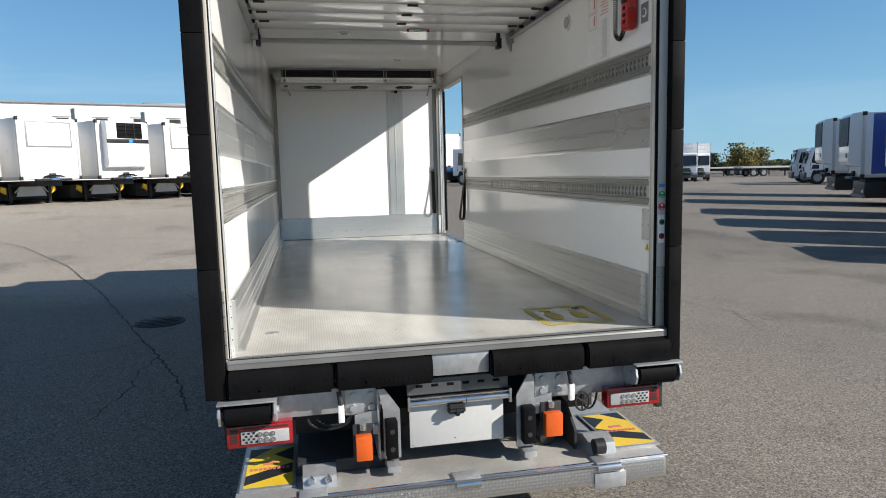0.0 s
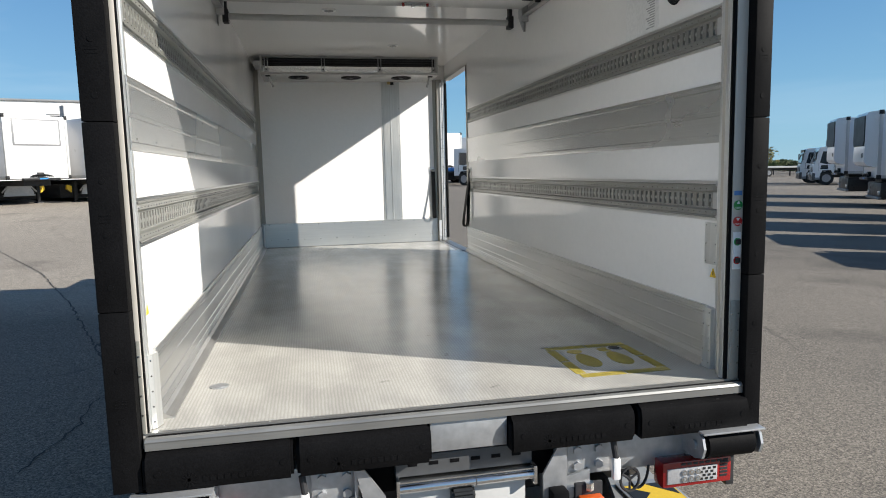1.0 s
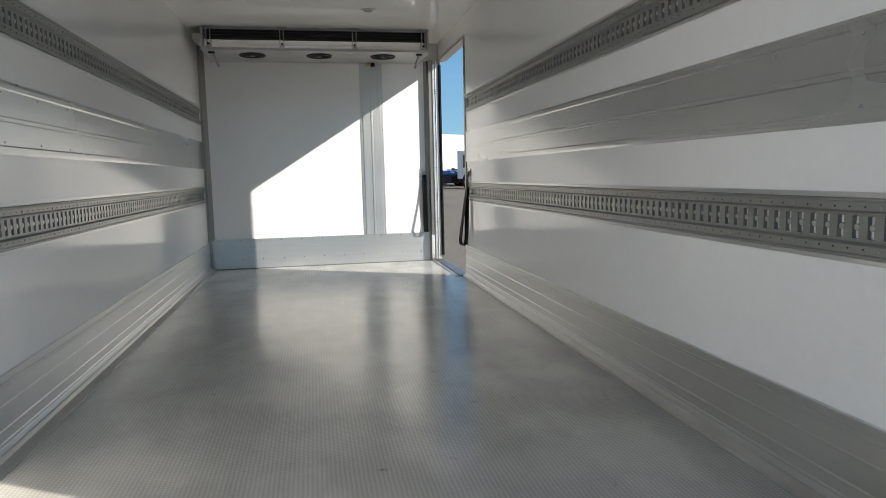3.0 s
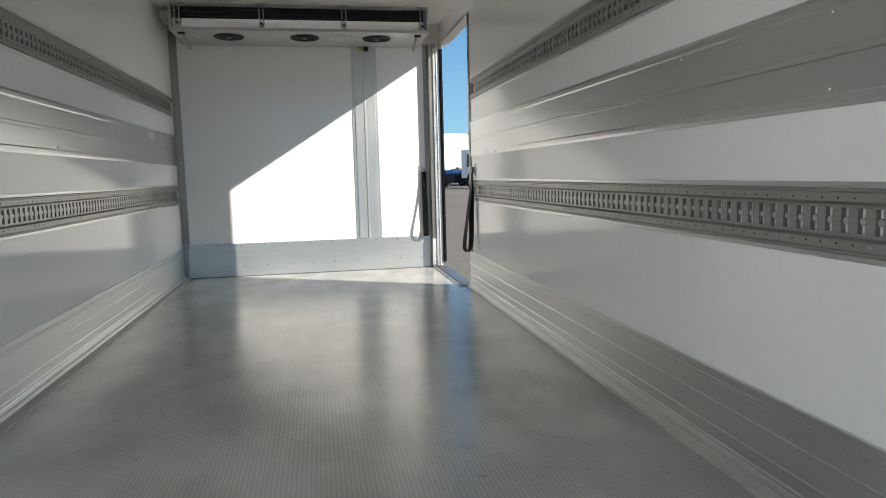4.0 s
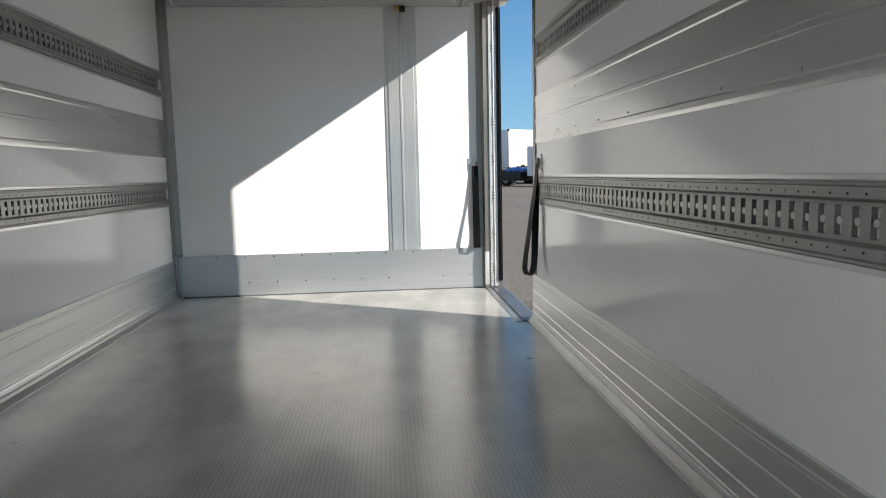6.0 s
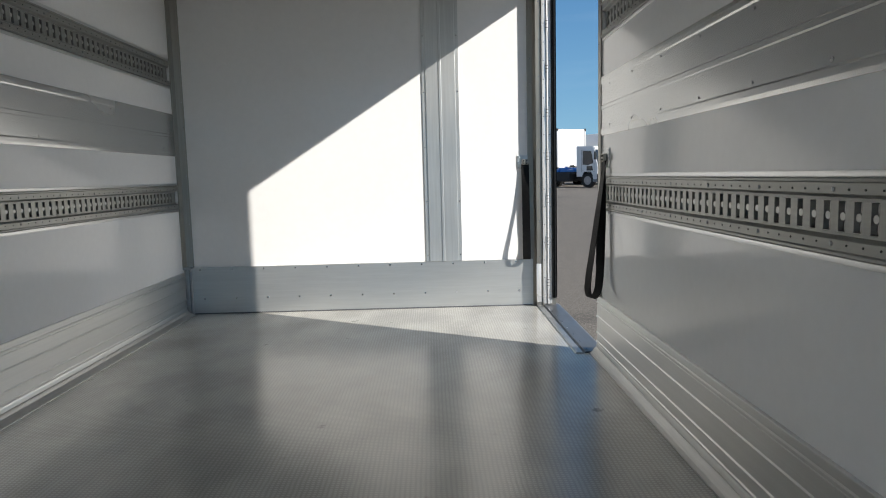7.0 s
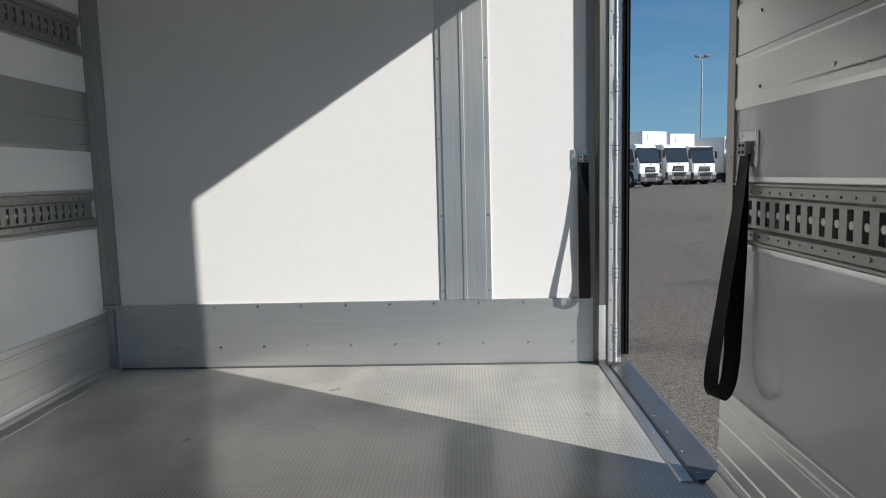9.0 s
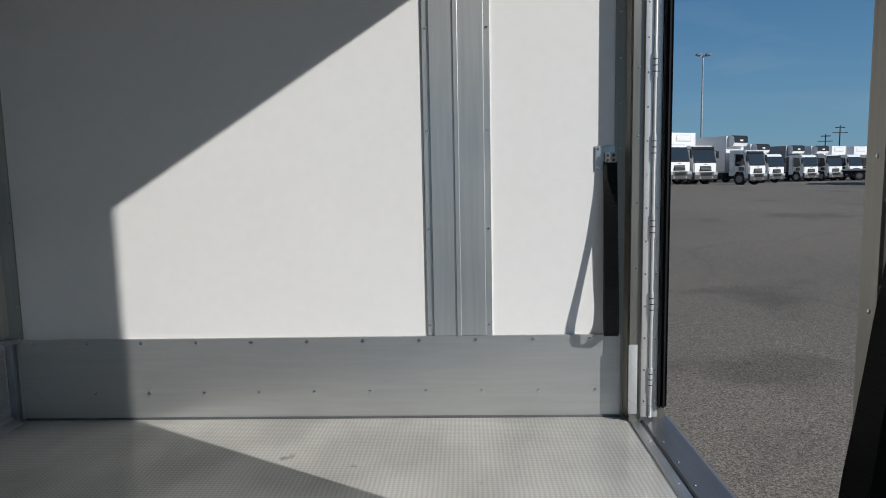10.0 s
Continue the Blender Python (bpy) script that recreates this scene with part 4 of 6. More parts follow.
# buttons on the rear post
BX = W - 0.020
panel_b = thing("door_control", "open and close push buttons with green and red labels", "control panel")
part("back", boxed(BX - 0.02, BX + 0.018, -0.0335, -0.030, 0.50, 0.665, 0.001), PAPER, panel_b)
part("blue_label", boxed(BX - 0.02, BX + 0.018, -0.0325, -0.030, 0.825, 0.845), INK_BLUE, panel_b)
for z, m_, txt in ((0.782, GREEN, "OPEN"), (0.711, RED, "CLOSE")):
    d = part("disc", rod(bmesh.new(), (BX, -0.030, z), (BX, -0.0335, z), 0.021, 28), m_, panel_b, ("green" if m_ is GREEN else "red") + " round label")
    fc = bpy.data.curves.new("text", "FONT")
    fc.body, fc.size, fc.align_x, fc.align_y, fc.extrude = txt, 0.011, "CENTER", "CENTER", 0.0003
    t_ob = bpy.data.objects.new("text_tmp", fc)
    tm = bpy.data.meshes.new_from_object(t_ob)
    bpy.data.objects.remove(t_ob)
    tm.materials.clear()
    tm.materials.append(PAPER)
    to = new("lettering", tm)
    to.parent = d
    to.matrix_local = pose(BX, -0.0342, z - 0.012, 90, 0, 0)
    part("arrow", prism(bmesh.new(), [(BX - 0.009, z + 0.005), (BX + 0.009, z + 0.005), (BX, z + 0.020)] if m_ is GREEN else [(BX - 0.009, z + 0.015), (BX + 0.009, z + 0.015), (BX, z + 0.001)], "y", -0.0342, -0.0335), PAPER, d, smooth=False)
for z, m_ in ((0.622, GREEN), (0.540, RED)):
    r = part("button_ring", rod(bmesh.new(), (BX, -0.0335, z), (BX, -0.036, z), 0.017, 20), m_, panel_b)
    part("push_button", boxed(BX - 0.011, BX + 0.011, -0.045, -0.036, z - 0.011, z + 0.011, 0.003), PLASTIC, r)

# ---- floor markings, drains, scuffs ----
mk = thing("floor_marking", "worn yellow square with two footprints painted on the floor", "floor marking")
mx0, mx1, my0, my1, lw = 1.820, 2.278, 0.166, 0.683, 0.048
bm = bmesh.new()
for a, b in ((0, 0.47), (0.495, 0.965)):
    for y in (my0, my1 - lw):
        box(bm, mx0 + a * (mx1 - mx0) + 0.01, mx0 + b * (mx1 - mx0) + 0.01, y, y + lw, 0.0003, 0.0018)
    for x in (mx0, mx1 - lw):
        box(bm, x, x + lw, my0 + lw + 0.006 + a * (my1 - my0 - 2 * lw) + 0.004, my0 + lw + b * (my1 - my0 - 2 * lw), 0.0003, 0.0018)
part("border", bm, YELLOW, mk, smooth=False)
for cx in (1.963, 2.133):
    bm = bmesh.new()
    def oval(cx, cy, rx, ry, taper):
        pts = [(cx + rx * math.cos(a) * (1 + taper * math.sin(a)), cy + ry * math.sin(a)) for a in np.linspace(0, 2 * math.pi, 25)[:-1]]
        prism(bm, pts, "z", 0.0003, 0.0018)
    oval(cx, 0.417, 0.052, 0.115, -0.15)
    oval(cx - 0.005, 0.577, 0.04, 0.035, 0.1)
    part("footprint", bm, YELLOW, mk, smooth=False)
for x, y, m_ in ((2.185, 0.588, PLASTIC), (0.188, 0.488, GALV)):
    dr = thing("floor_drain", "small round drain set in the floor", "drain", "floor drains")
    part("ring", rod(bmesh.new(), (x, y, 0.0003), (x, y, 0.003), 0.042, 24), GALV, dr)
    part("plug", rod(bmesh.new(), (x, y, 0.002), (x, y, 0.0045), 0.030, 24), m_, dr)

# ---- under the rear end ----
cross = thing("rear_cross_member", "galvanised steel beam under the rear threshold", "beam")
part("beam", boxed(0.10, 0.775, 0.04, 0.14, -0.375, -0.232, 0.004), GALV, cross)
part("beam", boxed(1.655, 2.38, 0.04, 0.14, -0.40, -0.232, 0.004), GALV, cross)
part("middle_beam", boxed(0.775, 1.655, 0.09, 0.16, -0.40, -0.232, 0.004), RUBBER, cross, "black middle beam")
for x0 in (0.585, 1.69):
    p = part("bolt_plate", boxed(x0, x0 + 0.20, 0.018, 0.04, -0.385, -0.235, 0.003), GALV, cross)
    for x in (x0 + 0.045, x0 + 0.145):
        for z in (-0.345, -0.275):
            part("bolt", rod(bmesh.new(), (x, 0.004, z), (x, 0.018, z), 0.02, 6), GALV, p)
for x in (0.552, 1.884):
    ls = thing("lever", "white-tipped steel lever under the bumper", "lever", "lock levers")
    bm = rod(bmesh.new(), (x, -0.03, -0.23), (x + 0.01, -0.04, -0.31), 0.014, 10)
    part("stem", bm, DARK, ls)
    part("tip", boxed(x - 0.008, x + 0.026, -0.055, -0.025, -0.40, -0.30, 0.008), PAPER, ls)
for s, cx in ((-1, 0.078), (1, 2.406)):
    ro = thing("dock_roller", "black rubber dock roller in a bright steel bracket", "dock roller", "dock rollers")
    bm = rod(bmesh.new(), (cx - 0.12, -0.06, -0.295), (cx + 0.12, -0.06, -0.295), 0.066, 28)
    bmesh.ops.bevel(bm, geom=[e for e in bm.edges if len(e.link_faces) == 2 and e.calc_face_angle(0) > 1.2], offset=0.008, segments=2, affect="EDGES")
    part("roller", bm, RUBBER, ro)
    part("cover", boxed(cx - 0.15, cx + 0.15, -0.135, 0.06, -0.231, -0.222, 0.003), GALV, ro)
    for e in (-1, 1):
        bm = prism(bmesh.new(), [(0.06, -0.225), (-0.06, -0.225), (-0.115, -0.25), (-0.13, -0.295), (-0.115, -0.34), (-0.06, -0.36), (0.06, -0.36)], "x", cx + e * 0.14 - 0.006, cx + e * 0.14 + 0.006)
        sd = part("side_plate", bm, GALV, ro, smooth=False)
        part("axle", rod(bmesh.new(), (cx + e * 0.146, -0.06, -0.295), (cx + e * 0.158, -0.06, -0.295), 0.022, 12), GALV, sd)
    ro.location = (0, 0, 0.025 if s > 0 else 0.01)
    part("back_box", boxed(cx - 0.13, cx + 0.13, 0.03, 0.12, -0.40, -0.25, 0.004), GALV, ro)

    x0, x1 = (-0.045, 0.30) if s < 0 else (2.11, 2.452)
    lz = 0.024
    la = thing("tail_lamp", "red and clear rear lamp cluster with round bulbs", "tail lamp", "tail lamps")
    la.location = (0.012, 0, 0.012) if s > 0 else (0, 0, 0)
    part("housing", boxed(x0, x1, -0.035, 0.05, -0.515 + lz, -0.395 + lz, 0.012), RED_LENS, la, "glossy red lens")
    c0, c1 = (x0 + 0.075, x1 - 0.02) if s < 0 else (x0 + 0.02, x1 - 0.075)
    clear = part("clear_section", boxed(c0, c1, -0.041, -0.03, -0.495 + lz, -0.425 + lz, 0.004), CLEAR_LENS, la)
    q0 = c0 if s < 0 else c0 + 0.08
    for i in range(3):
        for j in range(2):
            cc = (c0 + 0.10 + 0.033 * i if s < 0 else c1 - 0.10 - 0.033 * i)
            b = part("bulb", rod(bmesh.new(), (cc, -0.041, -0.42 - 0.032 * j), (cc, -0.047, -0.42 - 0.032 * j), 0.013, 14), BRIGHT, la)
            part("core", rod(bmesh.new(), (cc, -0.047, -0.42 - 0.032 * j), (cc, -0.0485, -0.42 - 0.032 * j), 0.006, 10), GREY_PANEL, b)
    bm = bmesh.new()
    for i in range(6):
        for j in range(4):
            cc = (c0 + 0.015 + 0.013 * i if s < 0 else c1 - 0.015 - 0.013 * i)
            if (i + j) % 2:
                box(bm, cc - 0.006, cc + 0.006, -0.0435, -0.04, -0.464 + 0.016 * j, -0.454 + 0.016 * j)
    part("arrow_marks", bm, PLASTIC, la)
    for i in range(8):
        cc = x0 + 0.1 + 0.03 * i
        part("reflector_mark", boxed(cc - 0.011, cc + 0.011, -0.0375, -0.034, -0.413 + lz, -0.404 + lz), DARK, la)
    for j in range(5):
        cc = x0 + 0.04 if s < 0 else x1 - 0.04
        part("reflector_mark", boxed(cc - 0.018, cc + 0.018, -0.0375, -0.034, -0.461 + 0.016 * j, -0.451 + 0.016 * j), DARK, la)
    part("mount", boxed(x0 - 0.01 if s < 0 else x1 - 0.01, x0 + 0.01 if s < 0 else x1 + 0.03, -0.01, 0.03, -0.545 + lz, -0.38 + lz, 0.002), DARK, la)

# board, handle bar and camera between the lift posts
bd = thing("rear_board", "grey-white board with a steel handle bar under the body", "board")
part("board", boxed(0.94, 1.49, 0.0, 0.012, -0.605, -0.355, 0.003), GREY_POST, bd)
bm = rod(bmesh.new(), (0.93, -0.03, -0.336), (1.515, -0.03, -0.336), 0.019, 18)
box(bm, 0.94, 1.505, -0.012, 0.0, -0.362, -0.318, 0.003)
box(bm, 0.925, 1.52, -0.03, 0.07, -0.315, -0.308)
hb = part("handle_bar", bm, BRIGHT, bd, "bright steel handle bar")
part("bar_seam", rod(bmesh.new(), (1.26, -0.03, -0.336), (1.264, -0.03, -0.336), 0.0195, 18), DARK, hb)
for x in (0.925, 1.512):
    part("bar_end", boxed(x, x + 0.014, -0.055, 0.08, -0.372, -0.29, 0.002), BRIGHT, hb)
rivets(bd, [(0.955, -0.001, -0.59), (1.475, -0.001, -0.59), (1.20, -0.001, -0.57)], 0.004, "y", DARK)
cmb = thing("reversing_camera", "small black reversing camera below the handle bar", "camera")
bm = prism(bmesh.new(), [(-0.01, -0.355), (-0.05, -0.36), (-0.065, -0.385), (-0.05, -0.415), (0.0, -0.42)], "x", 1.155, 1.255)
bmesh.ops.bevel(bm, geom=bm.edges[:], offset=0.01, segments=2, affect="EDGES")
part("housing", bm, PLASTIC, cmb)
part("lens", rod(bmesh.new(), (1.205, -0.05, -0.40), (1.205, -0.068, -0.41), 0.014, 16), SCREEN, cmb)
br = thing("perforated_beam", "dark perforated chassis beam under the body", "beam")
part("beam", boxed(0.93, 1.52, 0.0, 0.05, -0.30, -0.21, 0.003), BUMPER, br)
for x in np.arange(1.0, 1.5, 0.09):
    part("hole", boxed(x - 0.02, x + 0.02, -0.0015, 0.001, -0.258, -0.242, 0.0005), RUBBER, br)

for s, poly, bx0, ox in ((-1, [(0.765, -0.236), (0.80, -0.236), (0.884, -0.36), (0.884, -0.64), (0.79, -0.64), (0.79, -0.36)], (0.797, 0.862), (0.63, 0.718)),
                         (1, [(1.655, -0.215), (1.635, -0.215), (1.562, -0.345), (1.562, -0.655), (1.668, -0.655), (1.668, -0.28)], (1.582, 1.655), (1.712, 1.814))):
    up = thing("lift_post", "galvanised lift bracket with a black rubber buffer", "bracket", "lift brackets")
    part("plate", prism(bmesh.new(), poly, "y", -0.03, -0.018), GALV, up, smooth=False)
    cx = poly[0][0] if s < 0 else poly[-1][0]
    part("web", prism(bmesh.new(), [(-0.018, -0.64), (0.30, -0.64), (0.30, -0.24), (-0.018, -0.24)], "x", cx - 0.006, cx + 0.006), GALV, up, smooth=False)
    gx = (cx - 0.13, cx) if s < 0 else (cx, cx + 0.12)
    part("gusset", prism(bmesh.new(), [(gx[0], -0.44), (gx[1], -0.44), (gx[1], -0.36), (gx[0], -0.385)], "y", 0.0, 0.01), GALV, up, smooth=False)
    bx = sum(bx0) / 2
    buf = part("buffer", boxed(bx0[0], bx0[1], -0.10, -0.03, -0.618, -0.40, 0.010), RUBBER, up, "black rubber buffer")
    for z in (-0.46, -0.56):
        part("hole", rod(bmesh.new(), (bx, -0.102, z), (bx, -0.095, z), 0.014, 14), DARK, buf)
    part("hook", boxed(bx - 0.03, bx + 0.045, -0.09, 0.05, -0.70, -0.665, 0.005), GALV, up)
    lam = thing("marker_lamp", "orange marker lamp on a steel bracket", "lamp", "orange lamps")
    oz = -0.47 if s < 0 else -0.447
    part("lens", boxed(ox[0], ox[1], -0.11, -0.05, oz - 0.135, oz, 0.006), ORANGE, lam)
    part("holder", boxed(ox[0] - 0.012, ox[1] + 0.012, -0.05, -0.03, oz - 0.15, oz + 0.05, 0.004), DARK, lam)
    part("arm", boxed(min(ox[0], cx), max(ox[1], cx), -0.03, 0.0, oz - 0.02, oz + 0.03, 0.004), GALV, lam)
    part("bolt", rod(bmesh.new(), (sum(ox) / 2, -0.05, oz + 0.02), (sum(ox) / 2, -0.05, oz + 0.055), 0.02, 6), BRIGHT, lam)

# folded lift platform
lift = thing("tail_lift", "folded aluminium tail lift platform with chequer plate edge", "tail lift")
PZ = -0.725
part("deck", boxed(-0.01, 2.42, -0.19, 0.95, PZ - 0.05, PZ, 0.006), DECK, lift, "stained aluminium deck")
bm = boxed(0.30, 2.40, -0.225, -0.19, PZ - 0.115, PZ - 0.004, 0.006)
lip = part("front_lip", bm, ALU, lift, "bright chequer plate lip")
bars = bmesh.new()
for i in range(108):
    for j in range(5):
        tilt = 1 if (i + j) % 2 else -1
        box(bars, -0.0078, 0.0078, -0.0024, 0.001, -0.0022, 0.0022, m=pose(0.312 + 0.0193 * i, -0.2255, PZ - 0.016 - 0.0195 * j, 0, 45 * tilt, 0))
tagged(part("tread_bar", bars, BRIGHT, lip, smooth=False), kind="stuff")
part("slim_rod", rod(bmesh.new(), (0.36, -0.232, PZ + 0.004), (1.98, -0.236, PZ - 0.004), 0.008, 10), BUMPER, lift, "dark slim rod along the lip")
part("lip_bead", rod(bmesh.new(), (-0.01, -0.20, PZ - 0.002), (2.42, -0.20, PZ - 0.002), 0.011, 10), BRIGHT, lift)
for x in (0.325, 1.15, 1.97):
    h_ = part("lip_hinge", rod(bmesh.new(), (x, -0.225, PZ - 0.02), (x + 0.14, -0.225, PZ - 0.02), 0.026, 16), BRIGHT, lift, "steel hinge barrel")
    part("hinge_leaf", boxed(x - 0.004, x + 0.144, -0.23, -0.13, PZ - 0.02, PZ + 0.012, 0.004), GALV, h_)
part("hinge_plate", boxed(1.955, 2.145, -0.236, -0.226, PZ - 0.14, PZ - 0.05, 0.002), GALV, lift)
for x0, x1, s in ((0.015, 0.29, 1), (2.165, 2.44, -1)):
    fl = part("foot_plate", boxed(x0 - 0.01, x1 + 0.01, -0.07, 0.50, PZ, PZ + 0.012, 0.002), GALV, lift, "plate with yellow and black warning sticker")
    st_ = part("sticker", boxed(x0 + 0.01, x1 - 0.005, -0.045, 0.455, PZ + 0.012, PZ + 0.0135), WARN_YELLOW, fl, "yellow hazard sticker")
    for k in (0, 1):
        y = 0.455 - 0.33 * k
        tri_ = [(x0 + 0.012, y), (x0 + 0.012, y - 0.14), (x0 + 0.14, y)] if k == 0 else [(x0 + 0.012, y - 0.03), (x0 + 0.012, y - 0.14), (x1 - 0.01, y - 0.02), (x1 - 0.01, y + 0.1)]
        part("black_stripe", prism(bmesh.new(), tri_ if s > 0 else [(x0 + x1 - a, b) for a, b in tri_], "z", PZ + 0.0135, PZ + 0.0145), PLASTIC, st_, smooth=False)
    t2 = [(x1 - 0.008, 0.45), (x1 - 0.008, 0.25), (x1 - 0.12, 0.36)]
    part("black_stripe", prism(bmesh.new(), t2 if s > 0 else [(x0 + x1 - a, b) for a, b in t2], "z", PZ + 0.0135, PZ + 0.0145), PLASTIC, st_, smooth=False)
    bm = bmesh.new()
    for k in range(9):
        xx = x0 + 0.03 + 0.025 * k
        box(bm, xx, xx + 0.016, 0.155, 0.185, PZ + 0.0145, PZ + 0.0155)
    box(bm, x0 + 0.10, x0 + 0.18, 0.22, 0.25, PZ + 0.0145, PZ + 0.0155)
    part("print", bm, INK_RED, st_, smooth=False)
part("control_bracket", prism(bmesh.new(), [(-0.12, PZ), (0.12, PZ), (0.10, PZ + 0.05), (0.0, PZ + 0.085), (-0.10, PZ + 0.06)], "x", 0.34, 0.52), GALV, lift, smooth=False)
for x in (0.385, 0.475):
    part("bracket_bolt", rod(bmesh.new(), (x, -0.09, PZ + 0.045), (x, -0.125, PZ + 0.045), 0.02, 6), BRIGHT, lift)
part("control_bracket", prism(bmesh.new(), [(-0.10, PZ), (0.14, PZ), (0.12, PZ + 0.05), (0.02, PZ + 0.085), (-0.08, PZ + 0.06)], "x", 1.99, 2.15), GALV, lift, smooth=False)
part("pivot", rod(bmesh.new(), (2.0, -0.12, PZ + 0.06), (2.06, -0.12, PZ + 0.06), 0.045, 20), PLASTIC, lift)
part("arm_plate", prism(bmesh.new(), [(0.0, PZ), (0.5, PZ), (0.5, PZ + 0.10), (0.35, PZ + 0.24), (0.15, PZ + 0.24), (0.0, PZ + 0.12)], "x", 1.93, 1.945), DARK, lift, smooth=False)
part("dark_deck", boxed(0.31, 0.80, 0.05, 0.9, PZ + 0.001, PZ + 0.08, 0.008), DARK, lift, "dark lift mechanism cover")
part("lift_cylinder", rod(bmesh.new(), (1.80, 0.1, PZ + 0.05), (1.80, 0.9, PZ + 0.12), 0.05, 20), DARK, lift)
wv = thing("hand_valve", "small dark brown hand wheel under the body", "valve")
bm = bmesh.new()
for k in range(16):
    a, b = 2 * math.pi * k / 16, 2 * math.pi * (k + 1) / 16
    rod(bm, (1.98 + 0.045 * math.cos(a), -0.0, -0.43 + 0.055 * math.sin(a)), (1.98 + 0.045 * math.cos(b), -0.0, -0.43 + 0.055 * math.sin(b)), 0.007, 6)
for k in range(3):
    a = 2 * math.pi * k / 3 + 0.5
    rod(bm, (1.98, 0, -0.43), (1.98 + 0.045 * math.cos(a), 0, -0.43 + 0.055 * math.sin(a)), 0.006, 6)
part("wheel", bm, DARK, wv)
part("stem", rod(bmesh.new(), (1.98, 0.0, -0.43), (1.98, 0.1, -0.40), 0.010, 8), DARK, wv)
cable = thing("hanging_cable", "black cable loops behind the rear beam", "cable")
for cx, w_, d_ in ((0.50, 0.12, 0.07), (0.52, 0.09, 0.05), (2.03, 0.05, 0.10)):
    bm = bmesh.new()
    for k in range(14):
        a, b = math.pi * k / 14, math.pi * (k + 1) / 14
        rod(bm, (cx - w_ * math.cos(a), 0.02, -0.385 - d_ * math.sin(a)), (cx - w_ * math.cos(b), 0.02, -0.385 - d_ * math.sin(b)), 0.007, 6)
    part("loop", bm, PLASTIC, cable)

# chassis, rear axle and front unit of the lorry
ch = thing("lorry_chassis", "dark lorry chassis with twin rear wheels", "chassis")
for x in (0.80, 1.68 - 0.08):
    part("beam", boxed(x, x + 0.08, 0.2, 8.3, -0.45, -0.175, 0.005), DARK, ch)
part("cross_beam", boxed(0.3, 2.2, 0.35, 0.45, -0.60, -0.42, 0.01), DARK, ch)


def wheel(parent, x, y, z, r, w):
    bm = rod(bmesh.new(), (x - w / 2, y, z), (x + w / 2, y, z), r, 32)
    bmesh.ops.bevel(bm, geom=[e for e in bm.edges if len(e.link_faces) == 2 and e.calc_face_angle(0) > 1.2], offset=0.04 * r / 0.5, segments=3, affect="EDGES")
    wh = part("wheel", bm, TYRE, parent, "black lorry wheel")
    for s in (-1, 1):
        bm = rod(bmesh.new(), (x + s * (w / 2 - 0.03), y, z), (x + s * (w / 2 + 0.004), y, z), r * 0.58, 24)
        rod(bm, (x + s * w / 2, y, z), (x + s * (w / 2 + 0.03), y, z), r * 0.2, 14)
        part("rim", bm, RIM, wh)
    return wh


for x in (0.15, 0.45, 2.03, 2.33):
    wheel(ch, x, 2.3, GROUND + 0.5, 0.48, 0.27)
for x in (0.2, 2.28):
    wheel(ch, x, 7.6, GROUND + 0.5 + 0.13, 0.48, 0.3)
unit = thing("front_reefer_unit", "white refrigeration unit on the front of the body", "refrigeration unit")
part("casing", boxed(0.3, 2.18, L + T, L + T + 0.55, 1.3, 2.38, 0.05), PAINT, unit)
cabm = thing("lorry_cab", "white cab of the lorry ahead of the body", "cab")
part("shell", boxed(0.02, 2.44, 7.1, 8.6, -0.55, 1.45, 0.12), PAINT, cabm)
part("windscreen", boxed(0.2, 2.28, 8.59, 8.61, 0.55, 1.25, 0.01), SCREEN, cabm)


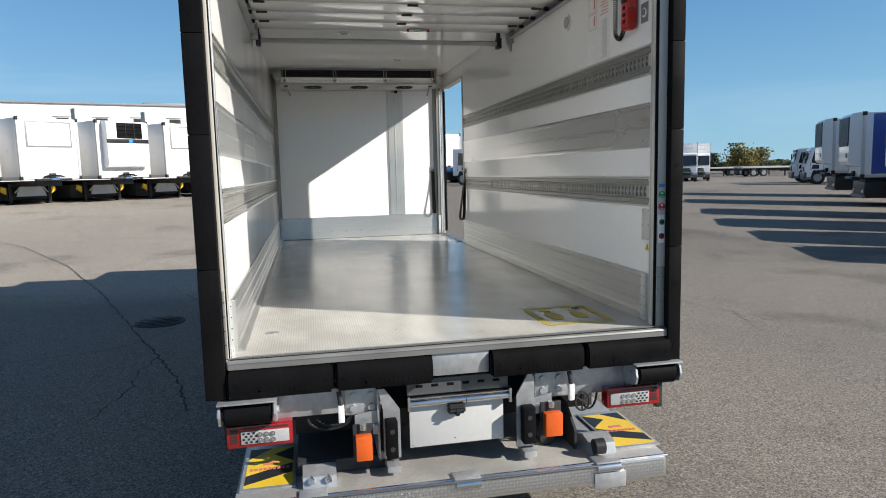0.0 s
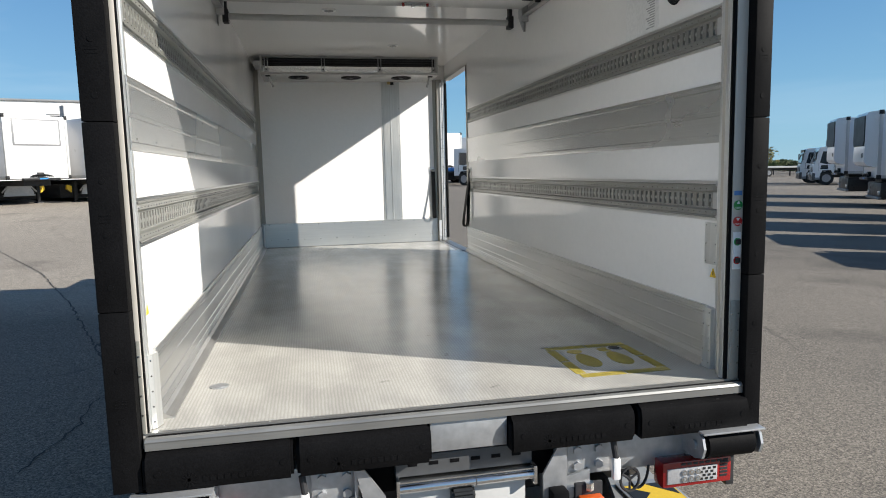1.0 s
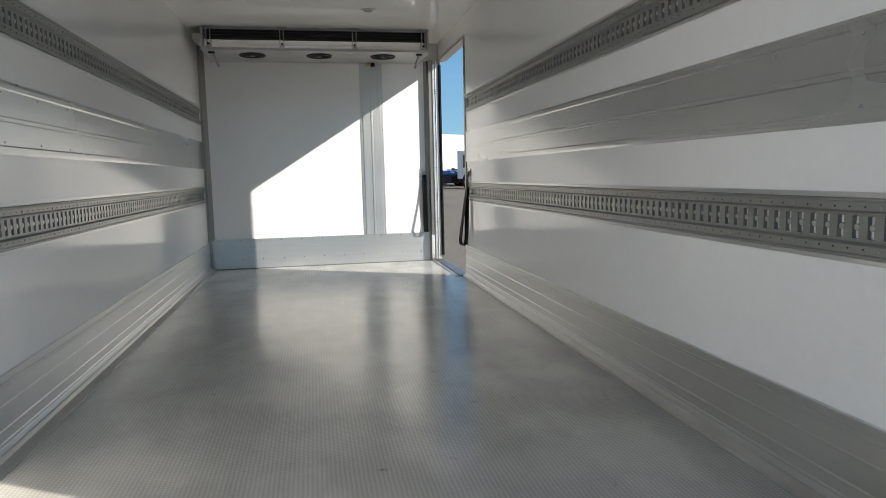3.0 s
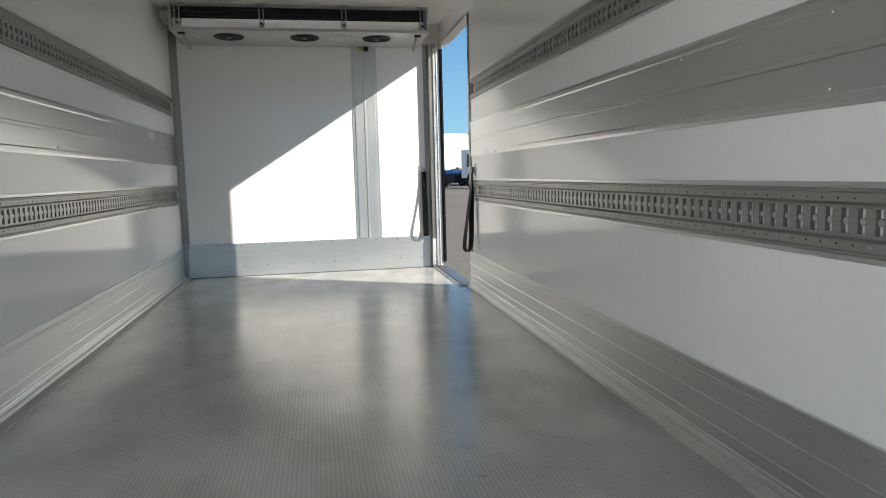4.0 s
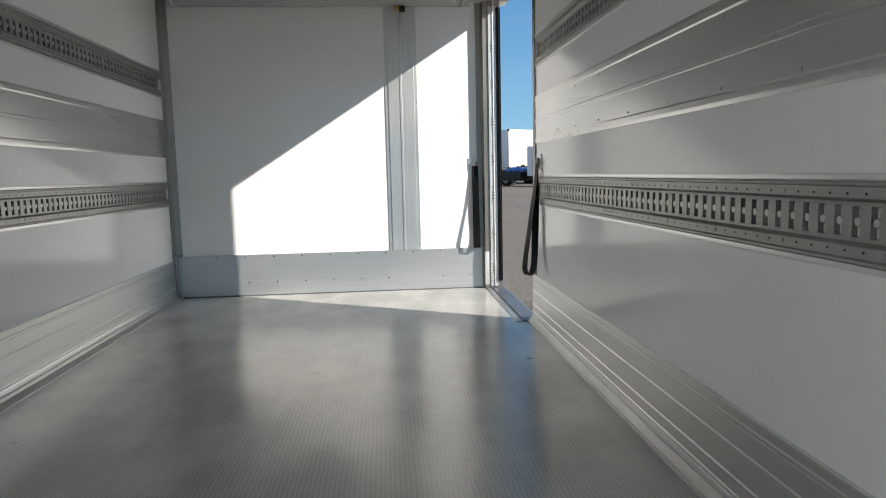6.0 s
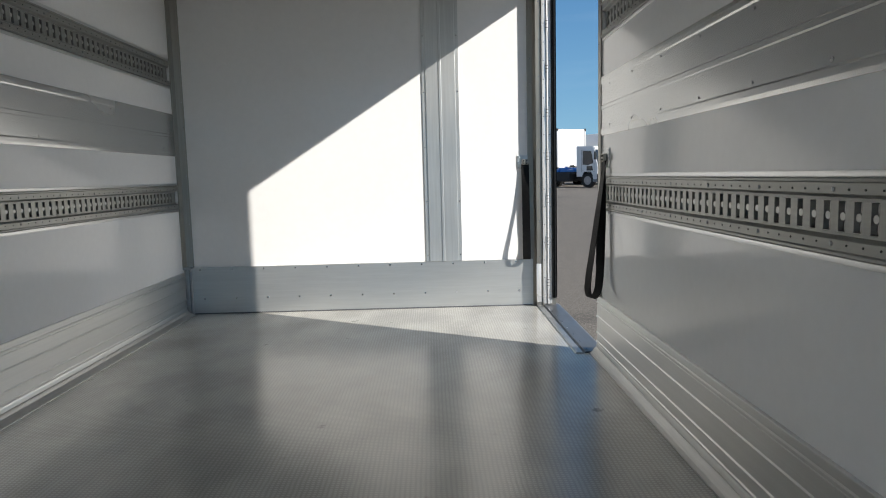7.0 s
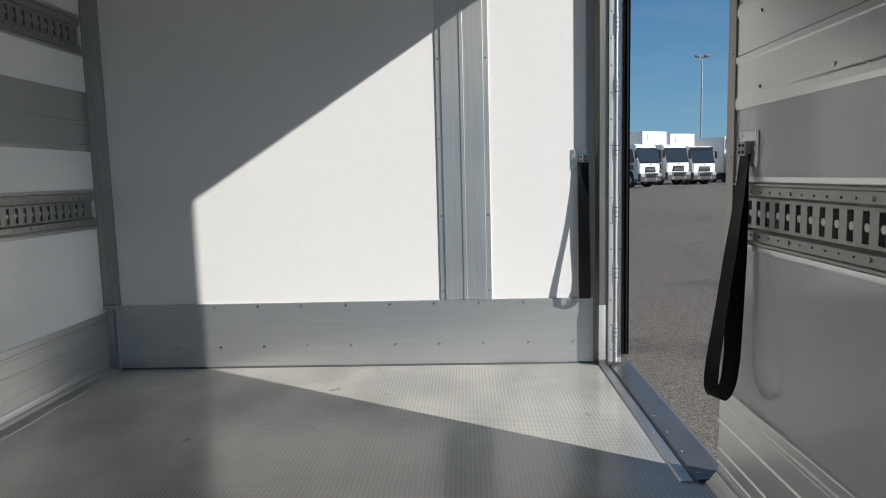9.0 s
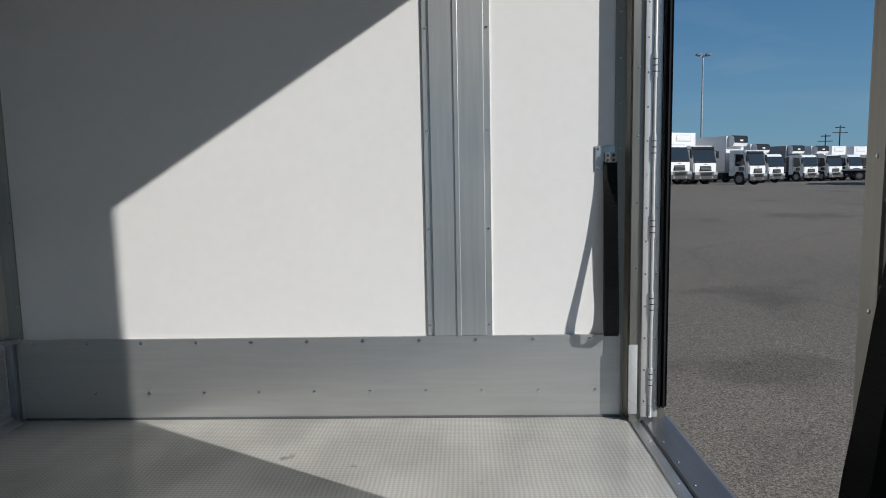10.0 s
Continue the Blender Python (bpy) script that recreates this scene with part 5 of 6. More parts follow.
# ---- parked lorries ----
def lorry(at, label, box_len=6.6, box_h=2.65, box_mat=None, reefer=True, cab_mat=None, dark_visor=False, bare=False, size=1.0, group="parked lorries"):
    """A rigid box lorry with a cab-over cab. Local: the front looks along -y, the ground is z = 0."""
    t = thing("box_lorry", label, "lorry", group, at @ Matrix.Scale(size, 4))
    cab_mat = cab_mat or PAINT
    prof = [(0.06, 0.55), (0.02, 1.35), (0.10, 1.62), (0.34, 2.62), (0.50, 2.74), (1.75, 2.78), (1.80, 2.70), (1.80, 0.75), (1.25, 0.75), (1.12, 1.02), (0.62, 1.02), (0.48, 0.75), (0.45, 0.55)]
    bm = prism(bmesh.new(), prof, "x", -1.14, 1.14)
    bmesh.ops.bevel(bm, geom=[e for e in bm.edges if abs(e.verts[0].co.x - e.verts[1].co.x) < 1e-4 and max(v.co.z for v in e.verts) > 1.2], offset=0.06, segments=2, affect="EDGES")
    cab = part("cab", bm, cab_mat, t, "white cab-over cab")
    part("windscreen", prism(bmesh.new(), [(0.07, 1.64), (0.275, 2.5), (0.33, 2.5), (0.125, 1.64)], "x", -1.08, 1.08), SCREEN, cab, "dark tinted windscreen", smooth=False)
    for s in (-1, 1):
        x0, x1 = sorted((s * 1.13, s * 1.148))
        part("side_window", prism(bmesh.new(), [(0.42, 1.62), (0.60, 2.42), (1.25, 2.46), (1.27, 1.55), (0.85, 1.50)], "x", x0, x1), SCREEN, cab, smooth=False)
        part("door_line", boxed(*sorted((s * 1.138, s * 1.146)), 1.33, 1.35, 1.05, 2.5), DARK, cab)
        part("door_line", boxed(*sorted((s * 1.138, s * 1.146)), 0.36, 0.38, 1.05, 1.6), DARK, cab)
        part("headlight", boxed(s * 0.93 - 0.22, s * 0.93 + 0.22, -0.085, 0.1, 0.68, 0.90, 0.03), HEADLAMP, cab, "clear headlight")
        mi = part("mirror", boxed(s * 1.33 - 0.10, s * 1.33 + 0.10, 0.10, 0.19, 1.85, 2.35, 0.03), PLASTIC, cab, "black door mirror")
        part("mirror_arm", rod(bmesh.new(), (s * 1.12, 0.35, 2.40), (s * 1.33, 0.15, 2.33), 0.02, 8), PLASTIC, mi)
        part("mud_guard", prism(bmesh.new(), [(0.50, 0.75), (0.65, 1.02), (1.10, 1.02), (1.25, 0.75), (1.30, 0.76), (1.14, 1.07), (0.61, 1.07), (0.45, 0.76)], "x", *sorted((s * 0.85, s * 1.16))), PLASTIC, cab, smooth=False)
        part("step", boxed(*sorted((s * 0.9, s * 1.16)), 0.12, 0.46, 0.38, 0.56, 0.02), GREY_PANEL, cab)
    gr = part("grille", prism(bmesh.new(), [(-0.58, 0.96), (0.58, 0.96), (0.52, 1.30), (-0.52, 1.30)], "y", -0.012, 0.06), PLASTIC, cab, "black grille", smooth=False)
    for k in range(3):
        part("slat", boxed(-0.48, 0.48, -0.024, -0.010, 1.03 + 0.085 * k, 1.055 + 0.085 * k, 0.004), GREY_PANEL, gr)
    bu = part("bumper", boxed(-1.17, 1.17, -0.06, 0.16, 0.36, 0.90, 0.06), BUMPER, cab, "dark grey bumper")
    part("air_intake", boxed(-0.55, 0.55, -0.07, -0.05, 0.62, 0.84, 0.01), PLASTIC, bu)
    for s in (-1, 1):
        part("fog_lamp", rod(bmesh.new(), (s * 0.62, -0.075, 0.50), (s * 0.62, -0.05, 0.50), 0.07, 12), CLEAR_LENS, bu)
        part("lower_window", prism(bmesh.new(), [(0.45, 1.14), (0.52, 1.44), (0.95, 1.44), (0.95, 1.14)], "x", *sorted((s * 1.138, s * 1.147))), SCREEN, cab, smooth=False)
    part("plate_bar", boxed(-0.26, 0.26, -0.058, -0.05, 0.45, 0.56, 0.003), PAPER, cab)
    part("cowl", boxed(-1.08, 1.08, 0.03, 0.12, 1.53, 1.63, 0.02), PLASTIC, cab, "black strip under the windscreen")
    part("badge", boxed(-0.1, 0.1, -0.022, 0.0, 1.40, 1.46, 0.006), GREY_PANEL, cab)
    part("wiper", rod(bmesh.new(), (-0.5, 0.07, 1.63), (0.15, 0.095, 1.66), 0.012, 6), PLASTIC, cab)
    if dark_visor:
        part("sun_visor", boxed(-1.08, 1.08, 0.22, 0.40, 2.46, 2.66, 0.03), PLASTIC, cab, "dark sun visor")
    part("chassis", boxed(-0.43, 0.43, 0.9, box_len + 2.0, 0.62, 0.95, 0.01), DARK, t)
    for y in (0.87, box_len * 0.68 + 2.0):
        for s in (-1, 1):
            wheel(t, s * 1.0, y, 0.49, 0.49, 0.30)
    part("side_guard", boxed(-1.2, 1.2, 2.3, box_len * 0.68 + 1.2, 0.45, 0.98, 0.02), DARK, t)
    if bare:
        for k in range(3):
            part("tool_box", boxed(-1.16, -0.85, 2.6 + 0.62 * k, 3.14 + 0.62 * k, 0.52, 0.86, 0.02), GREY_POST, t, "pale tool box")
            part("tool_box", boxed(0.85, 1.16, 2.6 + 0.62 * k, 3.14 + 0.62 * k, 0.52, 0.86, 0.02), GREY_POST, t, "pale tool box")
        part("deck_frame", boxed(-1.1, 1.1, 2.0, 2.0 + box_len, 0.95, 1.08, 0.02), DARK, t)
        for y0, y1, z1 in ((2.3, 2.9, 1.26), (2.9, 3.5, 1.38), (3.6, 4.0, 1.30)):
            bm = boxed(-0.7, 0.7, y0, y1, 1.08, z1, 0.06)
            rod(bm, (-0.3, (y0 + y1) / 2, z1 - 0.02), (-0.3, (y0 + y1) / 2, z1 + 0.08), 0.12, 14)
            part("gearbox", bm, SKY_BLUE, t, "bright blue machine parts")
        return t
    b = part("box_body", boxed(-1.26, 1.26, 2.05, 2.05 + box_len, 1.08, 1.08 + box_h, 0.02), box_mat or PANEL, t, "white box body")
    if not reefer:
        zf = 1.08 + box_h
        fr = part("front_frame", boxed(-0.75, 0.75, 2.035, 2.05, zf - 0.62, zf - 0.14, 0.004), GREY_POST, b)
        part("front_panel", boxed(-0.71, 0.71, 2.025, 2.04, zf - 0.58, zf - 0.18, 0.004), PANEL, fr)
    for s in (-1, 1):
        part("corner_post", boxed(*sorted((s * 1.20, s * 1.275)), 2.03, 2.10, 1.08, 1.10 + box_h, 0.01), GREY_POST, b)
    part("lower_rail", boxed(-1.275, 1.275, 2.04, 2.07 + box_len, 1.02, 1.10, 0.01), GREY_POST, b)
    if reefer:
        zt = 1.08 + box_h
        bm = prism(bmesh.new(), [(2.05, zt - 0.85), (1.62, zt - 0.80), (1.50, zt - 0.55), (1.55, zt - 0.08), (1.75, zt + 0.02), (2.05, zt + 0.02)], "x", -0.95, 0.95)
        u = part("reefer_unit", bm, PAINT, t, "white refrigeration unit above the cab", smooth=False)
        part("reefer_grille", prism(bmesh.new(), [(1.475, zt - 0.55), (1.52, zt - 0.06), (1.70, zt + 0.035), (1.78, zt + 0.035), (1.66, zt - 0.55)], "x", -0.93, 0.93), PLASTIC, u, "black grille", smooth=False)
        part("badge", boxed(-0.2, 0.2, 1.46, 1.49, zt - 0.42, zt - 0.30, 0.01), PAPER, u)
    return t


def trailer(at, label, unit=False, group="parked semi-trailers", dark=False, blue=False, flap=True, plain=False):
    """A refrigerated semi-trailer, its front wall towards -y, standing on its landing legs."""
    t = thing("semi_trailer", label, "trailer", group, at)
    z0, z1, n = 1.17, 3.86, 13.4
    b = part("box_body", boxed(-1.28, 1.28, 0.0, n, z0, z1, 0.02), PANEL, t, "white insulated box")
    for s in (-1, 1):
        part("corner_post", boxed(*sorted((s * 1.2, s * 1.305)), -0.03, 0.10, z0, z1 + 0.02, 0.015), GREY_POST, b)
        part("corner_cap", boxed(*sorted((s * 1.2, s * 1.315)), -0.05, 0.12, z1 - 0.12, z1 + 0.05, 0.02), PLASTIC, b)
        part("corner_cap", boxed(*sorted((s * 1.2, s * 1.315)), -0.05, 0.12, z0 - 0.03, z0 + 0.14, 0.02), PLASTIC, b)
        lg = part("landing_leg", boxed(s * 0.85 - 0.07, s * 0.85 + 0.07, 2.2, 2.36, 0.12, 1.0, 0.01), PLASTIC, t, "dark landing leg")
        part("foot", boxed(s * 0.85 - 0.14, s * 0.85 + 0.14, 2.12, 2.44, 0.0, 0.10, 0.02), DARK, lg)
        part("side_rail", boxed(*sorted((s * 1.285, s * 1.30)), 0.1, n, z0, z0 + 0.12), GREY_POST, b)
    part("leg_brace", rod(bmesh.new(), (-0.85, 2.28, 0.35), (0.85, 2.28, 0.95), 0.03, 8), DARK, t)
    part("leg_brace", rod(bmesh.new(), (0.85, 2.28, 0.35), (-0.85, 2.28, 0.95), 0.03, 8), DARK, t)
    if not dark:
        part("cross_panel", prism(bmesh.new(), [(-0.62, 0.42), (0.62, 0.42), (0.62, 0.56), (0.40, 0.92), (-0.40, 0.92), (-0.62, 0.56)], "y", 2.10, 2.13), GALV, t, "pale folded sheet between the legs", smooth=False)
        part("panel_lip", boxed(-0.66, 0.66, 2.06, 2.14, 0.40, 0.46, 0.01), GALV, t)
        for s in (-1, 1):
            part("brace_bar", rod(bmesh.new(), (s * 0.72, 2.08, 0.58), (s * 0.36, 2.08, 0.98), 0.035, 8), GALV, t)
            part("wheel_chock", prism(bmesh.new(), [(s * 0.98, 0.50), (s * 1.20, 0.66), (s * 1.16, 0.86), (s * 0.98, 0.80)], "y", 2.3, 2.48), WARN_YELLOW, t, "yellow wheel chock", smooth=False)
    part("chassis", boxed(-0.55, 0.55, 0.3, n - 0.3, 0.86, 1.11, 0.01), DARK, t)
    part("pallet_box", boxed(-1.2, 1.2, 3.0, 8.0, 0.22, 0.88, 0.03), DARK, t, "dark pallet box")
    part("front_step", boxed(-0.75, 0.75, -0.25, 0.0, z0 - 0.07, z0 + 0.03, 0.01), PLASTIC, t)
    hs = part("hose_set", boxed(-0.12, 0.14, -0.12, 0.0, z0 + 0.05, z0 + 0.27, 0.03), PLASTIC, t, "black hose coupling")
    for k in range(5):
        bm = bmesh.new()
        for i in range(10):
            a, c = math.pi * i / 10, math.pi * (i + 1) / 10
            r_ = 0.2 + 0.07 * k
            rod(bm, (r_ * math.cos(a), -0.1 - 0.02 * k, z0 + 0.05 + 0.13 * math.sin(a)), (r_ * math.cos(c), -0.1 - 0.02 * k, z0 + 0.05 + 0.13 * math.sin(c)), 0.02, 6)
        part("hose", bm, PLASTIC, hs)
    part("label_strip", boxed(-0.12, 0.22, -0.256, -0.25, z0 - 0.03, z0 + 0.02), SKY_BLUE, t)
    if flap and not dark:
        part("wind_flap", boxed(1.30, 1.34, 0.15, 0.5, 3.45, 4.4, 0.01), GREY_PANEL, t, "dark flap at the top edge")
    for y in (8.6, 9.9, 11.2):
        for s in (-1, 1):
            wheel(t, s * 1.03, y, 0.5, 0.5, 0.38)
    if blue:
        for s in (-1, 1):
            part("side_panel", boxed(*sorted((s * 1.27, s * 1.292)), 0.35, n - 0.3, z0 + 0.15, z1 - 0.06), BLUE, b, "blue side panel")
    if dark:
        bm = prism(bmesh.new(), [(0.0, 1.62), (-0.36, 1.70), (-0.46, 1.85), (-0.46, 3.70), (-0.36, 3.86), (0.0, 3.9)], "x", -1.05, 1.05)
        u = part("reefer_unit", bm, PAINT, t, "white refrigeration unit", smooth=False)
        part("dark_panel", prism(bmesh.new(), [(-0.9, 2.5), (0.9, 2.5), (1.03, 2.7), (1.0, 3.72), (-1.0, 3.72), (-1.03, 2.7)], "y", -0.50, -0.30), DARK, u, "dark grey panel", smooth=False)
        part("control_box", boxed(0.5, 0.75, -0.48, -0.45, 2.02, 2.2, 0.01), PLASTIC, u)
        ub = part("under_box", boxed(-1.15, 1.15, 0.15, 2.1, 0.30, 1.0, 0.08), PLASTIC, t, "dark equipment box")
        for s in (-1, 1):
            part("lamp", boxed(s * 0.9 - 0.15, s * 0.9 + 0.15, 0.12, 0.2, 0.5, 0.65, 0.02), CLEAR_LENS, ub)
        part("bumper", boxed(-1.15, 1.15, 0.08, 0.2, 0.30, 0.42, 0.02), GREY_PANEL, ub)
    elif unit:
        bm = prism(bmesh.new(), [(0.0, 1.62), (-0.36, 1.70), (-0.46, 1.85), (-0.46, 3.70), (-0.36, 3.82), (0.0, 3.86)], "x", -1.02, 1.02)
        u = part("reefer_unit", bm, PAINT, t, "white refrigeration unit", smooth=False)
        part("unit_band", boxed(-1.03, 1.03, -0.475, -0.40, 2.80, 3.0, 0.01), PLASTIC, u, "dark band")
        gr = part("unit_grille", boxed(-0.55, 0.72, -0.475, -0.42, 3.02, 3.76, 0.02), RUBBER, u, "black louvred grille")
        for k in range(4):
            part("slat", boxed(-0.52, 0.69, -0.51, -0.47, 3.06 + 0.17 * k, 3.12 + 0.17 * k, 0.01), RUBBER, gr)
        for k in range(2):
            part("upright", boxed(-0.14 + 0.42 * k, -0.11 + 0.42 * k, -0.515, -0.47, 3.04, 3.74), PLASTIC, gr)
        part("unit_badge", boxed(0.03, 0.22, -0.482, -0.47, 2.83, 2.97), SKY_BLUE, u)
    elif not plain:
        f = part("front_frame", boxed(-0.96, 0.99, -0.02, 0.0, 2.58, 3.72, 0.005), GREY_PANEL, t)
        part("front_panel", boxed(-0.89, 0.92, -0.03, -0.005, 2.65, 3.65, 0.005), PANEL, f)
    return t


def on_yard(x, y, yaw):
    return pose(x, y, gz(x, y), 0, 0, yaw)


for x, y, u in ((-18.7, 23.6, False), (-16.1, 25.5, False), (-13.5, 27.35, False), (-10.9, 29.2, False), (-8.3, 31.1, True), (-5.7, 33.0, False), (-3.1, 34.9, False)):
    trailer(on_yard(x + 1.28 * (math.cos(radians(36)) - math.cos(radians(44))), y + 1.28 * (math.sin(radians(36)) - math.sin(radians(44))), 44), "white refrigerated semi-trailer with a " + ("grilled cooling unit on its front wall" if u else "plain front wall"), u)
trailer(on_yard(11.98, 50.29, 26) @ Matrix.Diagonal((1, 1, 1.07, 1)), "tall white semi-trailer behind a bare lorry chassis", flap=False, plain=True, group="semi-trailers behind the lorries")
trailer(on_yard(14.76, 56.87, 26), "white semi-trailer behind the parked lorries", flap=False, plain=True, group="semi-trailers behind the lorries")
for k, (x, y, yaw) in enumerate(((26.2, 25.0, -123), (23.2, 20.1, -123), (21.0, 15.3, -120), (19.4, 11.8, -116), (18.5, 8.5, -112), (17.7, 5.4, -110))):
    cx, cy = x - 1.28 * math.cos(radians(yaw)), y - 1.28 * math.sin(radians(yaw))
    trailer(on_yard(cx, cy, yaw), "tall white refrigerated semi-trailer with a " + ("blue side" if k == 1 else "dark panelled cooling unit"), dark=True, blue=k == 1, group="semi-trailers along the yard edge")
for x, y, yaw, lab, kw in (
    (13.46, 45.62, 42, "white cab on a bare dark chassis with blue machine parts", dict(reefer=False, bare=True, box_len=4.6)),
    (17.5, 52.8, 34, "white box lorry with a plain cab", dict(reefer=False, size=1.1)),
    (20.4, 55.6, 30, "white box lorry with a dark sun visor", dict(reefer=False, dark_visor=True, size=1.1)),
    (24.92, 56.82, 36, "tall white refrigerated lorry with a roof unit", dict(reefer=True, box_h=2.85, dark_visor=True)),
    (31.56, 67.96, 30, "white refrigerated lorry with a roof unit", dict(reefer=True)),
    (37.44, 73.09, 28, "white lorry with a dark box body and roof unit", dict(reefer=True, box_mat=GREY_PANEL)),
    (41.13, 75.31, 28, "white refrigerated lorry with a roof unit", dict(reefer=True, dark_visor=True)),
    (44.02, 76.62, 28, "white box lorry with a plain cab", dict(reefer=False)),
    (47.91, 79.24, 28, "white box lorry with a plain cab", dict(reefer=False)),
    (38.6, 56.0, -30, "white box lorry with a plain cab", dict(reefer=False)),
    (35.6, 53.5, -30, "white refrigerated lorry with a roof unit", dict(reefer=False)),
):
    lorry(on_yard(x, y, yaw), lab, **kw)
for x, y, lab, kw in (
    (39.4, 44.0, "white lorry with a dark visor", dict(reefer=False, box_h=2.3, dark_visor=True)),
    (37.4, 40.3, "white refrigerated lorry with a roof unit", dict(reefer=True, box_h=2.3)),
):
    lorry(on_yard(x, y, -124), lab, group="lorries along the yard edge", **kw)

# ---- long white building behind the trailers ----
wh = thing("warehouse", "long white clad warehouse with a row of small windows", "building", at=on_yard(-22, 57, 18))
part("wall", boxed(-60, 34, 0, 30, -1.5, 7.16), CLAD, wh, "white clad wall", smooth=False)
part("roof_edge", boxed(-60.1, 34.1, -0.15, 30.1, 7.16, 7.32, 0.03), GREY_PANEL, wh, "grey roof edge")
for k in range(9, 19):
    x = -24.4 + 2.95 * k
    w_ = part("window", boxed(x, x + 1.0, -0.06, 0.02, 5.38, 6.06, 0.01), GREY_POST, wh, "grey framed window")
    part("pane", boxed(x + 0.05, x + 0.95, -0.08, -0.05, 5.43, 6.01), DARK, w_)
    part("lintel", boxed(x - 0.15, x + 1.15, -0.12, 0.0, 6.14, 6.22), CLAD, w_)
for x in (-30, -6, 9, 22):
    part("roof_vent", boxed(x, x + 3.5, 0.3, 3, 7.26, 7.51, 0.1), GREY_PANEL, wh)

# ---- light mast, pylons, low trailers, trees ----
mast = thing("light_mast", "tall slim steel light mast", "street lamp", at=on_yard(32.01, 89.78, 0))
part("pole", rod(bmesh.new(), (0, 0, 0), (0, 0, 15.6), 0.16, 12, 0.08), GALV, mast)
part("cross_arm", boxed(-0.7, 0.7, -0.06, 0.06, 15.5, 15.62), GALV, mast)
for x in (-0.6, 0.6):
    part("lamp_head", boxed(x - 0.3, x + 0.3, -0.35, 0.2, 15.6, 15.85, 0.04), GREY_PANEL, mast)
for x, y, h in ((74.31, 139.82, 8.0), (76.61, 138.93, 9.6)):
    py = thing("power_pole", "far dark power pole with a cross arm", "power pole", "power poles", on_yard(x, y, 0))
    part("pole", rod(bmesh.new(), (0, 0, 0), (0, 0, h), 0.16, 8, 0.1), DARK, py)
    part("cross_arm", boxed(-1.5, 1.5, -0.08, 0.08, h - 1.5, h - 1.35), DARK, py)
    part("cross_arm", boxed(-0.9, 0.9, -0.12, 0.12, h - 0.5, h - 0.3), DARK, py)

for k, (x, y, yaw) in enumerate(((50, 74, 70), (58, 77, 75), (66, 79, 70), (62, 70, 80))):
    fl = thing("flat_trailer", "empty low flat-bed trailer chassis", "trailer", "empty chassis", on_yard(x, y, yaw))
    part("deck", boxed(-1.2, 1.2, 0, 8.0, 1.05, 1.25, 0.02), GREY_POST, fl)
    part("beam", boxed(-0.5, 0.5, 0.2, 7.8, 0.75, 1.05), DARK, fl)
    for yy in (5.2, 6.5):
        for s in (-1, 1):
            wheel(fl, s * 1.0, yy, 0.48, 0.48, 0.3)
    for s in (-1, 1):
        part("leg", boxed(s * 0.8 - 0.06, s * 0.8 + 0.06, 1.4, 1.52, 0.0, 0.8), DARK, fl)


def tree(at, h, spread, leaf, seed):
    rng = random.Random(seed)
    t = thing("tree", "bushy autumn tree at the far edge of the yard", "tree", "far trees", at)
    bm = rod(bmesh.new(), (0, 0, -0.3), (0.1, 0, h * 0.45), 0.22, 10, 0.12)
    tips = []
    for k in range(9):
        a, e = rng.uniform(0, 2 * math.pi), rng.uniform(0.3, 1.0)
        p0 = Vector((0.05, 0, h * rng.uniform(0.06, 0.36)))
        p1 = p0 + Vector((math.cos(a) * spread * 0.6, math.sin(a) * spread * 0.6, h * 0.4 * e))
        rod(bm, p0, p1, 0.08, 6, 0.03)
        tips.append(p1)
    part("trunk", bm, BARK, t)
    verts, faces = [], []
    for k in range(3200):
        c = rng.choice(tips)
        p = c + Vector((rng.gauss(0, spread * 0.2), rng.gauss(0, spread * 0.2), max(-1.6, min(1.3, rng.gauss(0, 1))) * h * 0.13))
        if p.z < h * 0.05:
            continue
        r = rng.uniform(0.10, 0.26)
        q = Euler((rng.uniform(0, 6.3), rng.uniform(0, 6.3), rng.uniform(0, 6.3))).to_matrix()
        n = len(verts)
        for d in ((-r, 0, 0), (0, -r * 0.6, 0.05), (r, 0, 0), (0, r * 0.6, 0.05)):
            verts.append(p + q @ Vector(d))
        faces.append((n, n + 1, n + 2, n + 3))
    me = bpy.data.meshes.new("crown")
    me.from_pydata(verts, [], faces)
    me.materials.append(leaf)
    cr = new("crown", me)
    cr.parent = t
    return t


